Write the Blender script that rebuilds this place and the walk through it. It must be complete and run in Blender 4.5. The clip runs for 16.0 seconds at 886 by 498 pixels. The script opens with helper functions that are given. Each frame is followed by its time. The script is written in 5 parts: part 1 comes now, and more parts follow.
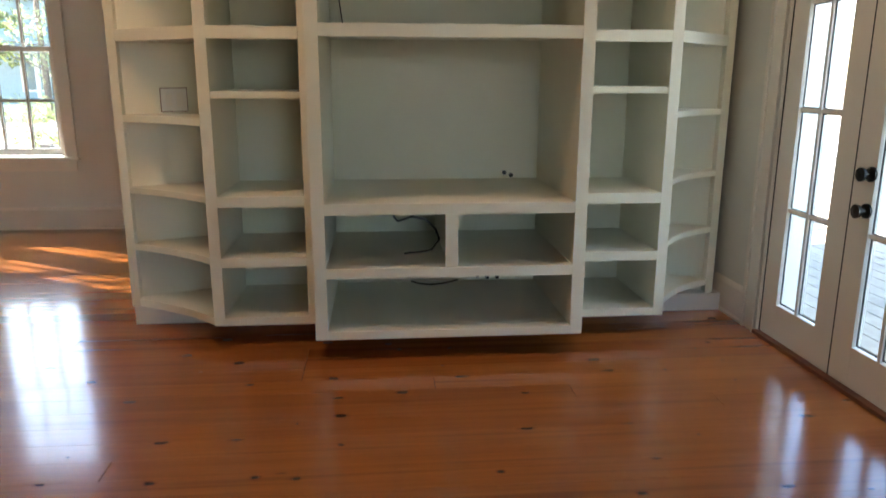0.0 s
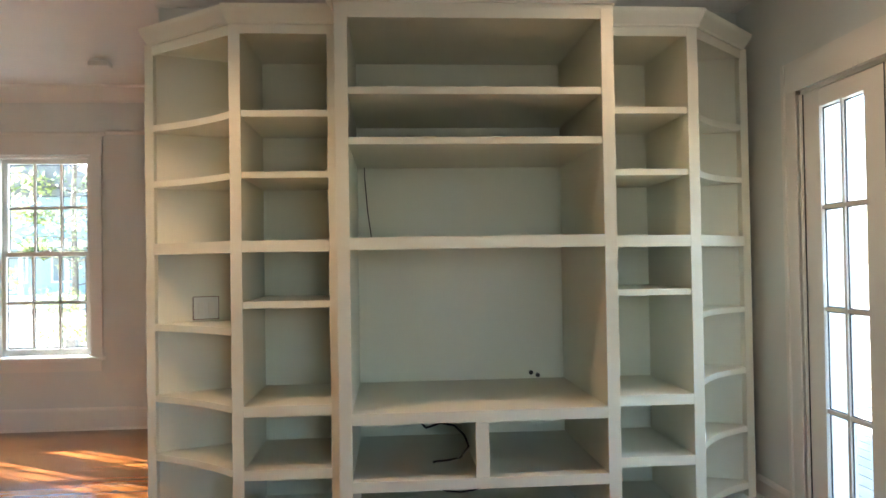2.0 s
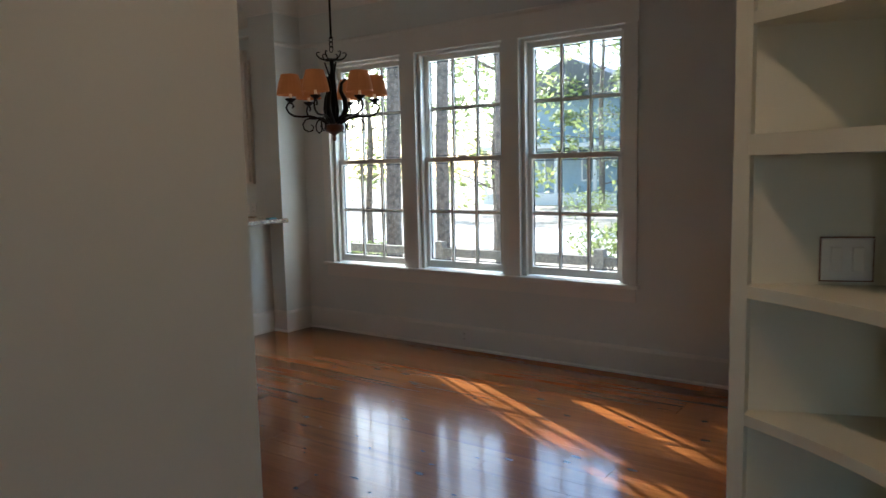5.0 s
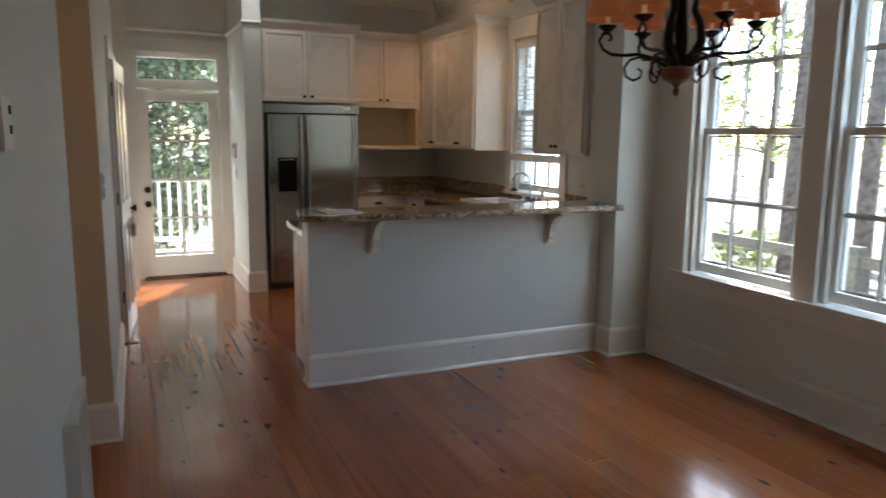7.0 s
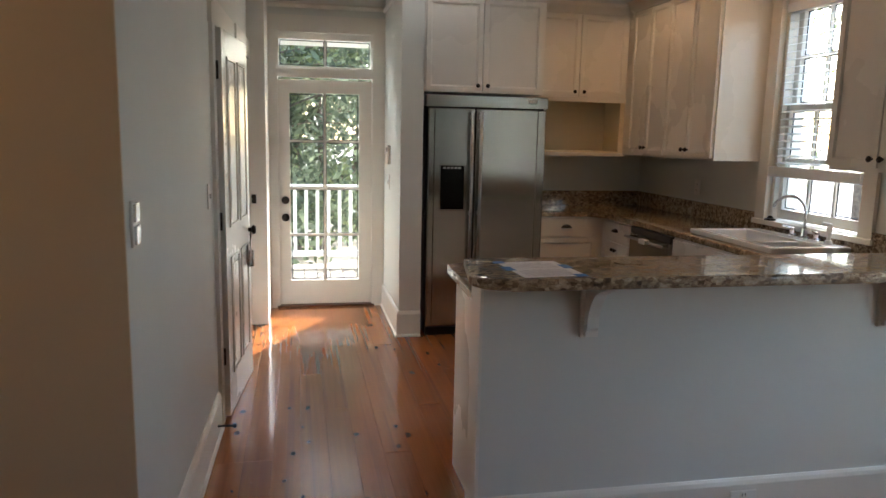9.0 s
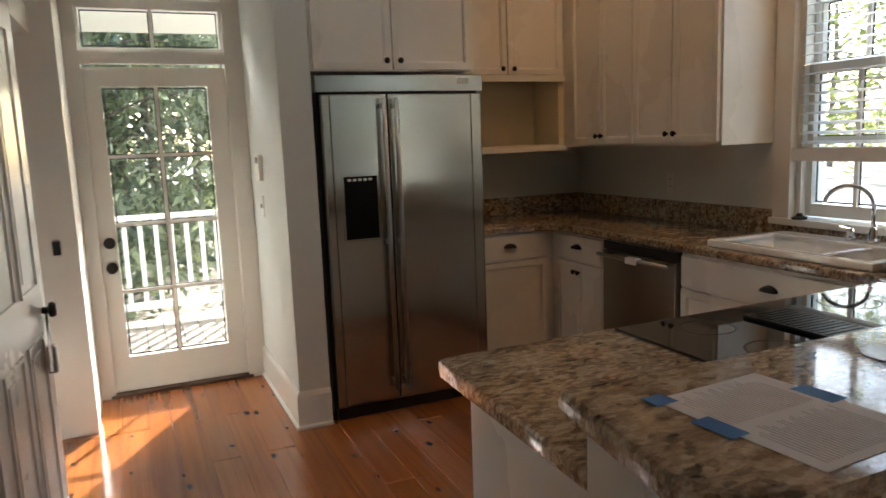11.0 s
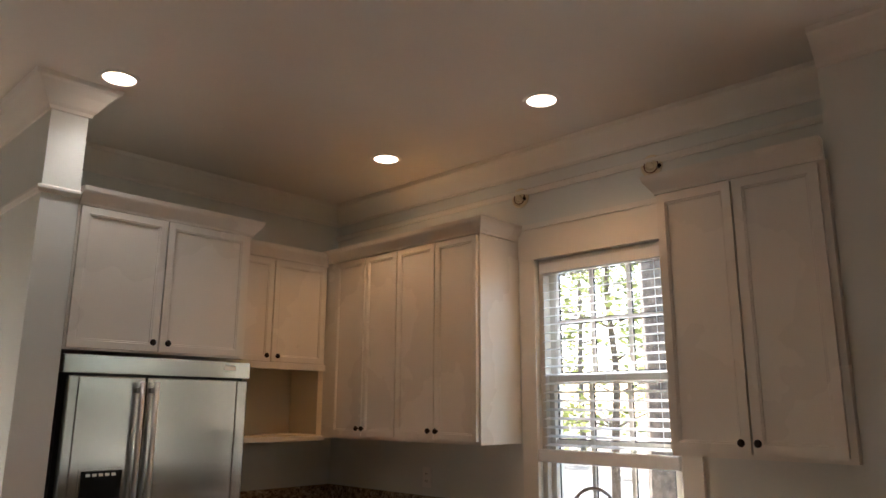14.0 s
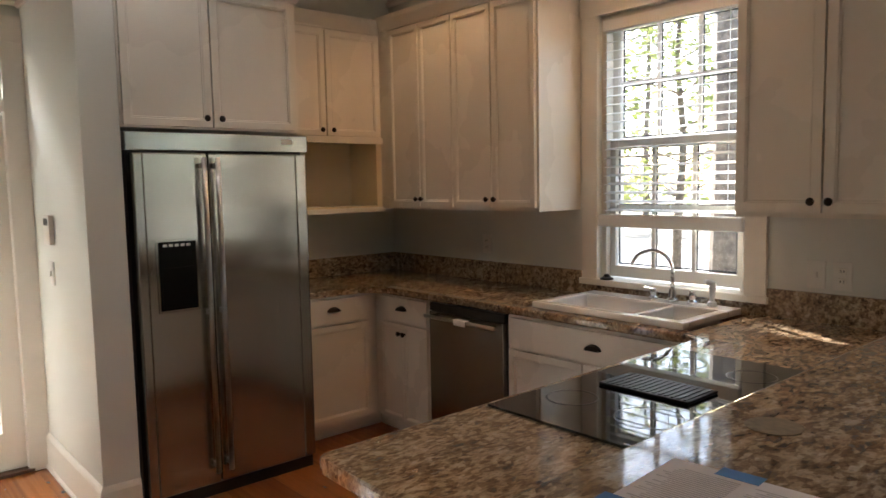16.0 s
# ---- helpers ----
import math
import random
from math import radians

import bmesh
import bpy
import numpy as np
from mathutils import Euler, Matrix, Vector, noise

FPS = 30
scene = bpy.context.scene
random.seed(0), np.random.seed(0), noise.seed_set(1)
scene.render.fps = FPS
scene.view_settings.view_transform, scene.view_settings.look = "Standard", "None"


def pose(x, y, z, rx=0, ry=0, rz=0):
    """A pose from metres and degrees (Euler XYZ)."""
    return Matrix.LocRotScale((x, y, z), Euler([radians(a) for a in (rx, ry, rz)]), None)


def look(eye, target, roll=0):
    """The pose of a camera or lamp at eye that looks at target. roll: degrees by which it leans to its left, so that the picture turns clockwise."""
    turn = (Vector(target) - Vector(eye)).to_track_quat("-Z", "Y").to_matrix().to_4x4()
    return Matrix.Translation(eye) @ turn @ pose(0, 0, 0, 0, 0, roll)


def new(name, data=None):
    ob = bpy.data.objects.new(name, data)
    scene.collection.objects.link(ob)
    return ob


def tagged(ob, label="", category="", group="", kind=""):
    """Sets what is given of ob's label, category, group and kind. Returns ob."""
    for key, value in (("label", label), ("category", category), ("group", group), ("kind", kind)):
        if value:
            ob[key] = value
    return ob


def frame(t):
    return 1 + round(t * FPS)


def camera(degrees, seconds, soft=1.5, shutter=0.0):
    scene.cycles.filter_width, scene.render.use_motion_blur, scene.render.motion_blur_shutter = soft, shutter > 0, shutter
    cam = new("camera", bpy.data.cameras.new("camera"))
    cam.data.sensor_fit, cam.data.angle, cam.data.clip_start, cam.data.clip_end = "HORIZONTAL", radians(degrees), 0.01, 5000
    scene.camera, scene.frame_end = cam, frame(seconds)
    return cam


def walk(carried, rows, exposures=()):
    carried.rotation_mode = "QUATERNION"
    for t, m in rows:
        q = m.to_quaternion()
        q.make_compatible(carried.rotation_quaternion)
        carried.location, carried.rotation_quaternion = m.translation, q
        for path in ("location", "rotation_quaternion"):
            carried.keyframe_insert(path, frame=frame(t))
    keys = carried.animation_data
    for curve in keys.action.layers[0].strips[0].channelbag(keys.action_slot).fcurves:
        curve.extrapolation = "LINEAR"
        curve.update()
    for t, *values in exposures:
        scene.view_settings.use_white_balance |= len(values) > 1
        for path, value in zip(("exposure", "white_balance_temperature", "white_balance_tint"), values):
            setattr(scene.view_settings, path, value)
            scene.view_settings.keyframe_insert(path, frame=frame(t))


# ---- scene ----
cam = camera(63.3, 16.0, soft=1.5, shutter=0.25)
PATH = [
    (0, (-2.057, -1.016, 1.333), (-0.118, -1.19, 0.873), 0.2),
    (0.5, (-2.047, -0.997, 1.302), (-0.155, -1.189, 0.683), 0.2),
    (1, (-2.045, -0.964, 1.354), (-0.098, -1.135, 0.931), -0.7),
    (1.5, (-2.038, -0.947, 1.406), (-0.057, -1.107, 1.189), -0.8),
    (2, (-2.047, -0.953, 1.459), (-0.052, -1.094, 1.492), -0.9),
    (2.5, (-2.015, -0.952, 1.446), (-0.015, -0.958, 1.44), -0.5),
    (3, (-1.822, -0.816, 1.448), (0.143, -0.455, 1.367), -0.9),
    (3.5, (-1.522, -0.631, 1.458), (0.384, -0.029, 1.39), -2.4),
    (4, (-1.074, -0.511, 1.466), (0.728, 0.356, 1.408), -0.7),
    (4.2, (-0.92, -0.428, 1.462), (0.84, 0.517, 1.368), -0.6),
    (6.3, (0.793, 0.422, 1.571), (2.082, 1.923, 1.282), -0.7),
    (6.5, (0.933, 0.577, 1.549), (2.124, 2.158, 1.26), -0.1),
    (7, (1.186, 0.907, 1.531), (1.994, 2.71, 1.219), 0.6),
    (7.5, (1.313, 1.322, 1.532), (1.86, 3.221, 1.225), 0.1),
    (8, (1.495, 1.748, 1.525), (1.863, 3.694, 1.246), 1.5),
    (8.2, (1.533, 1.933, 1.537), (1.856, 3.883, 1.232), 2.3),
    (10.3, (1.558, 3.817, 1.481), (2.231, 5.674, 1.172), -2.7),
    (10.5, (1.554, 3.981, 1.462), (2.27, 5.825, 1.163), -3.2),
    (11, (1.56, 4.332, 1.475), (2.349, 6.146, 1.174), -2.2),
    (11.5, (1.441, 4.461, 1.456), (2.641, 6.008, 1.048), -2.0),
    (12, (1.333, 4.509, 1.492), (2.683, 5.887, 0.966), -1.2),
    (12.5, (1.302, 4.519, 1.561), (2.686, 5.909, 1.167), 0.5),
    (13, (1.299, 4.52, 1.6), (2.749, 5.898, 1.568), 0.8),
    (13.5, (1.308, 4.502, 1.604), (2.738, 5.891, 1.759), 0.5),
    (14, (1.314, 4.483, 1.588), (2.717, 5.842, 2.019), 0.3),
    (14.5, (1.255, 4.52, 1.575), (2.697, 5.86, 1.926), 0.6),
    (15, (1.305, 4.507, 1.571), (2.726, 5.913, 1.637), 0.5),
    (15.5, (1.344, 4.509, 1.551), (2.744, 5.931, 1.42), -0.3),
    (16, (1.4, 4.522, 1.552), (2.702, 6.029, 1.371), -1.1),
]
EXPOSURES = [(0, 3.49, 6250, 10), (0.5, 3.97, 6350, 10), (1.5, 3.93, 5900, 7), (2.5, 3.72, 5950, 8), (3.0, 3.25, 5750, 8), (3.5, 2.7, 5450, 6), (4.0, 2.45, 5450, 6), (6.5, 1.85, 5600, 8), (7.0, 2.25, 5600, 9), (8.0, 2.5, 5700, 9), (10.5, 2.05, 5900, 10), (11.0, 2.15, 6050, 10), (11.5, 2.57, 6200, 11), (12.0, 3.05, 6200, 12), (13.0, 2.85, 6400, 14), (13.5, 2.4, 6150, 15), (14.5, 2.23, 6250, 16), (15.0, 2.25, 6150, 14), (16, 2.42, 6250, 13)]
walk(cam, [(t, look(eye, target, roll)) for t, eye, target, roll in PATH], EXPOSURES)

# ---- world, sun, openings' light ----
SUN_EL, SUN_DIR = 25.0, Vector((0.50, 0.866, 0.0))
world = bpy.data.worlds.new("sky")
scene.world = world
world.use_nodes = True
wn = world.node_tree
sky = wn.nodes.new("ShaderNodeTexSky")
sky.sky_type = "NISHITA"
sky.sun_disc = False
sky.sun_elevation = radians(SUN_EL)
sky.sun_rotation = math.atan2(SUN_DIR.x, SUN_DIR.y)
wn.links.new(sky.outputs["Color"], wn.nodes["Background"].inputs["Color"])
wn.nodes["Background"].inputs["Strength"].default_value = 0.15
sun = new("sun", bpy.data.lights.new("sun", "SUN"))
sun.data.energy, sun.data.angle, sun.data.color = 5.0, radians(0.5), (1.0, 0.93, 0.82)
sun.matrix_world = look((30 * SUN_DIR.x, 30 * SUN_DIR.y, 30 * math.tan(radians(SUN_EL))), (0, 0, 0))


def opening_light(name, eye, target, w, h, watts, color=(0.86, 0.94, 1.0)):
    lamp = new(name, bpy.data.lights.new(name, "AREA"))
    lamp.data.shape, lamp.data.size, lamp.data.size_y = "RECTANGLE", w, h
    lamp.data.energy, lamp.data.color = watts, color
    lamp.matrix_world = look(eye, target)
    return lamp


opening_light("daylight_dining_windows", (5.05, 3.15, 2.98), (2.4, 3.15, 0.0), 2.9, 0.55, 24, (0.78, 0.90, 1.0))
opening_light("daylight_kitchen_window", (5.05, 6.5, 2.95), (3.0, 6.5, 0.3), 0.8, 0.5, 6, (0.80, 0.91, 1.0))
opening_light("daylight_back_door", (1.78, 9.45, 2.70), (1.78, 7.4, 0.0), 0.8, 0.4, 10, (1.0, 0.97, 0.92))
opening_light("daylight_double_doors", (0.86, -3.55, 2.75), (0.86, -1.2, 0.0), 1.2, 0.5, 3.0)
opening_light("daylight_west_window", (-3.68, -1.9, 1.5), (0, -1.6, 1.2), 1.0, 1.6, 0.22, (1.0, 0.97, 0.90))

# ---- materials ----


def material(name, rough=0.5, metal=0.0, coat=0.0, spec=0.5):
    m = bpy.data.materials.new(name)
    m.use_nodes = True
    b = m.node_tree.nodes["Principled BSDF"]
    b.inputs["Roughness"].default_value, b.inputs["Metallic"].default_value = rough, metal
    b.inputs["Coat Weight"].default_value = coat
    b.inputs["Coat Roughness"].default_value = 0.08
    b.inputs["Specular IOR Level"].default_value = spec
    return m, m.node_tree, b


def node(nt, kind, **kw):
    n = nt.nodes.new(kind)
    for k, v in kw.items():
        n.inputs[k.replace("_", " ")].default_value = v
    return n


def ramp(nt, src, stops):
    r = nt.nodes.new("ShaderNodeValToRGB")
    while len(r.color_ramp.elements) < len(stops):
        r.color_ramp.elements.new(0.5)
    for e, (p, c) in zip(r.color_ramp.elements, stops):
        e.position, e.color = p, (*c, 1)
    nt.links.new(src, r.inputs["Fac"])
    return r.outputs["Color"]


def coords(nt, scale=(1, 1, 1), which="Object", shift=None):
    tc = nt.nodes.new("ShaderNodeTexCoord")
    mp = nt.nodes.new("ShaderNodeMapping")
    mp.inputs["Scale"].default_value = scale
    nt.links.new(tc.outputs[which], mp.inputs["Vector"])
    if shift:
        nt.links.new(shift, mp.inputs["Location"])
    return mp.outputs["Vector"]


def mix(nt, fac, a, b, kind="MIX"):
    n = nt.nodes.new("ShaderNodeMix")
    n.data_type, n.blend_type = "RGBA", kind
    for sock, v in ((n.inputs[0], fac), (n.inputs[6], a), (n.inputs[7], b)):
        if hasattr(v, "links"):
            nt.links.new(v, sock)
        else:
            sock.default_value = v if isinstance(v, float) else (*v, 1)
    return n.outputs[2]


def bump(nt, b, src, strength=0.1, dist=0.002):
    n = node(nt, "ShaderNodeBump", Strength=strength, Distance=dist)
    nt.links.new(src, n.inputs["Height"])
    nt.links.new(n.outputs["Normal"], b.inputs["Normal"])


def paint(name, col, rough=0.45, fine=60.0, amount=0.04, coat=0.0):
    m, nt, b = material(name, rough, coat=coat)
    v = coords(nt)
    big = node(nt, "ShaderNodeTexNoise", Scale=1.3, Detail=5.0)
    small = node(nt, "ShaderNodeTexNoise", Scale=fine, Detail=3.0)
    nt.links.new(v, big.inputs["Vector"]), nt.links.new(v, small.inputs["Vector"])
    lo = tuple(max(0, c * (1 - amount * 2)) for c in col)
    c1 = ramp(nt, big.outputs["Fac"], [(0.3, lo), (0.7, col)])
    nt.links.new(c1, b.inputs["Base Color"])
    rr = nt.nodes.new("ShaderNodeMapRange")
    rr.inputs["To Min"].default_value, rr.inputs["To Max"].default_value = rough - 0.08, rough + 0.08
    nt.links.new(big.outputs["Fac"], rr.inputs["Value"])
    nt.links.new(rr.outputs["Result"], b.inputs["Roughness"])
    bump(nt, b, small.outputs["Fac"], 0.12, 0.0015)
    return m


def pine_floor():
    m, nt, b = material("heart_pine", 0.2, coat=0.35)
    info = nt.nodes.new("ShaderNodeObjectInfo")
    comb = nt.nodes.new("ShaderNodeCombineXYZ")
    mul = nt.nodes.new("ShaderNodeMath")
    mul.operation = "MULTIPLY"
    mul.inputs[1].default_value = 37.0
    nt.links.new(info.outputs["Random"], mul.inputs[0])
    for i in range(3):
        nt.links.new(mul.outputs[0], comb.inputs[i])
    v = coords(nt, (1, 1, 1), "Object", comb.outputs[0])
    grain = node(nt, "ShaderNodeTexNoise", Scale=1.0, Detail=8.0, Roughness=0.65)
    gv = coords(nt, (42, 1.1, 10), "Object", comb.outputs[0])
    nt.links.new(gv, grain.inputs["Vector"])
    streak = node(nt, "ShaderNodeTexNoise", Scale=1.0, Detail=3.0)
    sv = coords(nt, (26, 0.42, 3), "Object", comb.outputs[0])
    nt.links.new(sv, streak.inputs["Vector"])
    base = ramp(nt, info.outputs["Random"], [(0.0, (0.26, 0.081, 0.018)), (0.35, (0.325, 0.109, 0.025)), (0.7, (0.38, 0.138, 0.033)), (1.0, (0.28, 0.085, 0.018))])
    g = ramp(nt, grain.outputs["Fac"], [(0.30, (0.72, 0.62, 0.52)), (0.62, (1.0, 1.0, 1.0))])
    c = mix(nt, 0.75, base, g, "MULTIPLY")
    s = ramp(nt, streak.outputs["Fac"], [(0.57, (0, 0, 0)), (0.70, (1, 1, 1))])
    c = mix(nt, s, c, mix(nt, 0.55, c, (0.15, 0.040, 0.012)))
    # knots
    vor = node(nt, "ShaderNodeTexVoronoi", Scale=1.0)
    vor.voronoi_dimensions = "2D"
    kv = coords(nt, (5.0, 2.6, 0.0), "Object", comb.outputs[0])
    wob = node(nt, "ShaderNodeTexNoise", Scale=18.0, Detail=2.0)
    nt.links.new(v, wob.inputs["Vector"])
    add = nt.nodes.new("ShaderNodeVectorMath")
    add.operation = "MULTIPLY_ADD"
    add.inputs[1].default_value = (0.12, 0.16, 0.0)
    nt.links.new(wob.outputs["Color"], add.inputs[0]), nt.links.new(kv, add.inputs[2])
    nt.links.new(add.outputs[0], vor.inputs["Vector"])
    cut = nt.nodes.new("ShaderNodeMath")
    cut.operation = "MULTIPLY"
    sep = nt.nodes.new("ShaderNodeSeparateColor")
    nt.links.new(vor.outputs["Color"], sep.inputs[0])
    size = nt.nodes.new("ShaderNodeMapRange")
    size.inputs["From Min"].default_value, size.inputs["From Max"].default_value = 0.25, 1.0
    size.inputs["To Min"].default_value, size.inputs["To Max"].default_value = 0.001, 0.12
    nt.links.new(sep.outputs[0], size.inputs["Value"])
    div = nt.nodes.new("ShaderNodeMath")
    div.operation = "DIVIDE"
    nt.links.new(vor.outputs["Distance"], div.inputs[0]), nt.links.new(size.outputs["Result"], div.inputs[1])
    k = ramp(nt, div.outputs[0], [(0.35, (1, 1, 1)), (0.70, (0, 0, 0))])
    halo = ramp(nt, div.outputs[0], [(0.6, (0.7, 0.7, 0.7)), (1.0, (0, 0, 0))])
    c = mix(nt, halo, c, (0.20, 0.045, 0.012))
    c = mix(nt, k, c, (0.030, 0.010, 0.005))
    nt.links.new(c, b.inputs["Base Color"])
    rg = ramp(nt, streak.outputs["Fac"], [(0.2, (0.15, 0.15, 0.15)), (0.8, (0.22, 0.22, 0.22))])
    nt.links.new(rg, b.inputs["Roughness"])
    wave = node(nt, "ShaderNodeTexNoise", Scale=3.0, Detail=2.0)
    nt.links.new(coords(nt, (6, 1.2, 1)), wave.inputs["Vector"])
    bump(nt, b, wave.outputs["Fac"], 0.12, 0.004)
    return m


def granite():
    m, nt, b = material("granite", 0.06, spec=0.6)
    v = coords(nt)
    warp = node(nt, "ShaderNodeTexNoise", Scale=9.0, Detail=4.0)
    nt.links.new(v, warp.inputs["Vector"])
    add = nt.nodes.new("ShaderNodeVectorMath")
    add.operation = "MULTIPLY_ADD"
    add.inputs[1].default_value = (0.03, 0.03, 0.03)
    nt.links.new(warp.outputs["Color"], add.inputs[0]), nt.links.new(v, add.inputs[2])
    st = nt.nodes.new("ShaderNodeMapping")
    st.inputs["Rotation"].default_value = (0, 0, radians(35))
    st.inputs["Scale"].default_value = (0.62, 1.25, 1.0)
    nt.links.new(add.outputs[0], st.inputs["Vector"])
    n1 = node(nt, "ShaderNodeTexNoise", Scale=22.0, Detail=9.0, Roughness=0.75)
    nt.links.new(st.outputs[0], n1.inputs["Vector"])
    v1 = node(nt, "ShaderNodeTexVoronoi", Scale=150.0)
    nt.links.new(st.outputs[0], v1.inputs["Vector"])
    flake = node(nt, "ShaderNodeTexVoronoi", Scale=80.0)
    nt.links.new(st.outputs[0], flake.inputs["Vector"])
    fs = nt.nodes.new("ShaderNodeSeparateColor")
    nt.links.new(flake.outputs["Color"], fs.inputs[0])
    n2 = node(nt, "ShaderNodeTexNoise", Scale=5.0, Detail=3.0)
    nt.links.new(v, n2.inputs["Vector"])
    blend = mix(nt, 0.18, n1.outputs["Fac"], fs.outputs[1])
    c = ramp(nt, blend, [(0.33, (0.045, 0.036, 0.028)), (0.41, (0.16, 0.115, 0.075)), (0.49, (0.28, 0.215, 0.145)), (0.58, (0.46, 0.39, 0.29)), (0.66, (0.55, 0.50, 0.41)), (0.76, (0.25, 0.225, 0.195))])
    sep = nt.nodes.new("ShaderNodeSeparateColor")
    nt.links.new(v1.outputs["Color"], sep.inputs[0])
    sp = ramp(nt, sep.outputs[0], [(0.0, (0.28, 0.25, 0.23)), (0.3, (0.85, 0.82, 0.78)), (1.0, (1.15, 1.12, 1.05))])
    c = mix(nt, 0.45, c, sp, "MULTIPLY")
    c = mix(nt, ramp(nt, n2.outputs["Fac"], [(0.35, (0, 0, 0)), (0.7, (0.5, 0.5, 0.5))]), c, mix(nt, 1.0, c, (1.1, 0.85, 0.6), "MULTIPLY"))
    nt.links.new(c, b.inputs["Base Color"])
    return m


def steel(name="stainless", rough=0.18, col=(0.41, 0.415, 0.39), along=(150, 150, 1.2)):
    m, nt, b = material(name, rough, metal=1.0)
    v = coords(nt, along)
    n = node(nt, "ShaderNodeTexNoise", Scale=1.0, Detail=3.0)
    nt.links.new(v, n.inputs["Vector"])
    nt.links.new(ramp(nt, n.outputs["Fac"], [(0.3, tuple(c * 0.985 for c in col)), (0.7, col)]), b.inputs["Base Color"])
    r = ramp(nt, n.outputs["Fac"], [(0.3, (rough - 0.02,) * 3), (0.7, (rough + 0.02,) * 3)])
    nt.links.new(r, b.inputs["Roughness"])
    b.inputs["Anisotropic"].default_value = 0.85
    tan = nt.nodes.new("ShaderNodeTangent")
    tan.direction_type, tan.axis = "RADIAL", "Z"
    nt.links.new(tan.outputs[0], b.inputs["Tangent"])
    w = node(nt, "ShaderNodeTexNoise", Scale=2.2, Detail=1.0)
    nt.links.new(coords(nt), w.inputs["Vector"])
    bump(nt, b, w.outputs["Fac"], 0.10, 0.012)
    return m


def plain(name, col, rough=0.4, metal=0.0, coat=0.0, vary=0.25, scale=25.0, bumpy=0.0):
    m, nt, b = material(name, rough, metal, coat)
    n = node(nt, "ShaderNodeTexNoise", Scale=scale, Detail=4.0)
    nt.links.new(coords(nt), n.inputs["Vector"])
    nt.links.new(ramp(nt, n.outputs["Fac"], [(0.3, tuple(c * (1 - vary) for c in col)), (0.7, col)]), b.inputs["Base Color"])
    if bumpy:
        bump(nt, b, n.outputs["Fac"], bumpy, 0.02)
    return m


def glass_mat():
    m, nt, b = material("window_glass", 0.0)
    b.inputs["Transmission Weight"].default_value = 1.0
    b.inputs["IOR"].default_value = 1.1
    b.inputs["Base Color"].default_value = (0.97, 0.99, 0.98, 1)
    return m


def glow(name, col, strength):
    m, nt, b = material(name, 0.6)
    b.inputs["Base Color"].default_value = (*col, 1)
    b.inputs["Emission Color"].default_value = (*col, 1)
    b.inputs["Emission Strength"].default_value = strength
    return m


def leaves(name, a, c):
    m, nt, b = material(name, 0.55)
    g = nt.nodes.new("ShaderNodeNewGeometry")
    nt.links.new(ramp(nt, g.outputs["Random Per Island"], [(0.0, a), (0.6, c), (1.0, tuple(x * 1.7 for x in c))]), b.inputs["Base Color"])
    t = nt.nodes.new("ShaderNodeBsdfTranslucent")
    nt.links.new(b.inputs["Base Color"].links[0].from_socket, t.inputs["Color"])
    ms = nt.nodes.new("ShaderNodeMixShader")
    ms.inputs[0].default_value = 0.5
    nt.links.new(b.outputs[0], ms.inputs[1]), nt.links.new(t.outputs[0], ms.inputs[2])
    nt.links.new(ms.outputs[0], nt.nodes["Material Output"].inputs["Surface"])
    return m


M_WALL = paint("wall_paint_pale", (0.72, 0.73, 0.68), 0.55)
M_TAN = paint("wall_paint_tan", (0.62, 0.50, 0.34), 0.6)
M_TRIM = paint("trim_paint_white", (0.80, 0.77, 0.70), 0.32)
M_CAB = paint("cabinet_paint_white", (0.82, 0.78, 0.70), 0.28)
M_BOOK = paint("bookcase_paint_white", (0.81, 0.79, 0.65), 0.36)
M_CEIL = paint("ceiling_paint", (0.72, 0.68, 0.61), 0.7)
M_FLOOR = pine_floor()
M_SUB = plain("subfloor", (0.07, 0.035, 0.018), 0.8)
M_GRANITE = granite()
M_STEEL = steel()
M_HANDLE = plain("brushed_handle", (0.36, 0.36, 0.35), 0.34, 1.0, vary=0.08)
M_STEEL_D = steel("stainless_dishwasher", 0.26, (0.38, 0.36, 0.33), (400, 3, 3))
M_DARK = plain("dark_bronze", (0.028, 0.022, 0.018), 0.38, 0.8)
M_BLACK = plain("black_plastic", (0.012, 0.012, 0.013), 0.3)
M_BGLASS = plain("black_ceramic_glass", (0.006, 0.006, 0.008), 0.03)
M_DISP = plain("dispenser_black", (0.004, 0.004, 0.004), 0.35)
M_DISP.node_tree.nodes["Principled BSDF"].inputs["Specular IOR Level"].default_value = 0.12
M_CHROME = plain("chrome", (0.75, 0.75, 0.76), 0.08, 1.0)
M_PORC = plain("porcelain", (0.91, 0.91, 0.89), 0.1, coat=0.6, vary=0.03)
M_PLATE = plain("white_plastic", (0.78, 0.76, 0.71), 0.35, vary=0.04)
M_GLASS = glass_mat()
M_SPACER = plain("dark_glazing_spacer", (0.06, 0.06, 0.06), 0.6)
M_IRON = plain("wrought_iron", (0.018, 0.014, 0.012), 0.45, 0.6, vary=0.5)
M_BRONZE_W = plain("carved_wood_bronze", (0.20, 0.075, 0.035), 0.4)
M_SHADE = glow("parchment_shade", (0.50, 0.17, 0.045), 0.03)
M_BULB = glow("can_light_bulb", (1.0, 0.86, 0.68), 3.0)
M_CANDLE = glow("candle_bulb", (1.0, 0.72, 0.42), 0.02)
M_PAPER = plain("paper", (0.90, 0.90, 0.92), 0.95, vary=0.03)
M_INK = plain("grey_print", (0.70, 0.70, 0.73), 0.8)
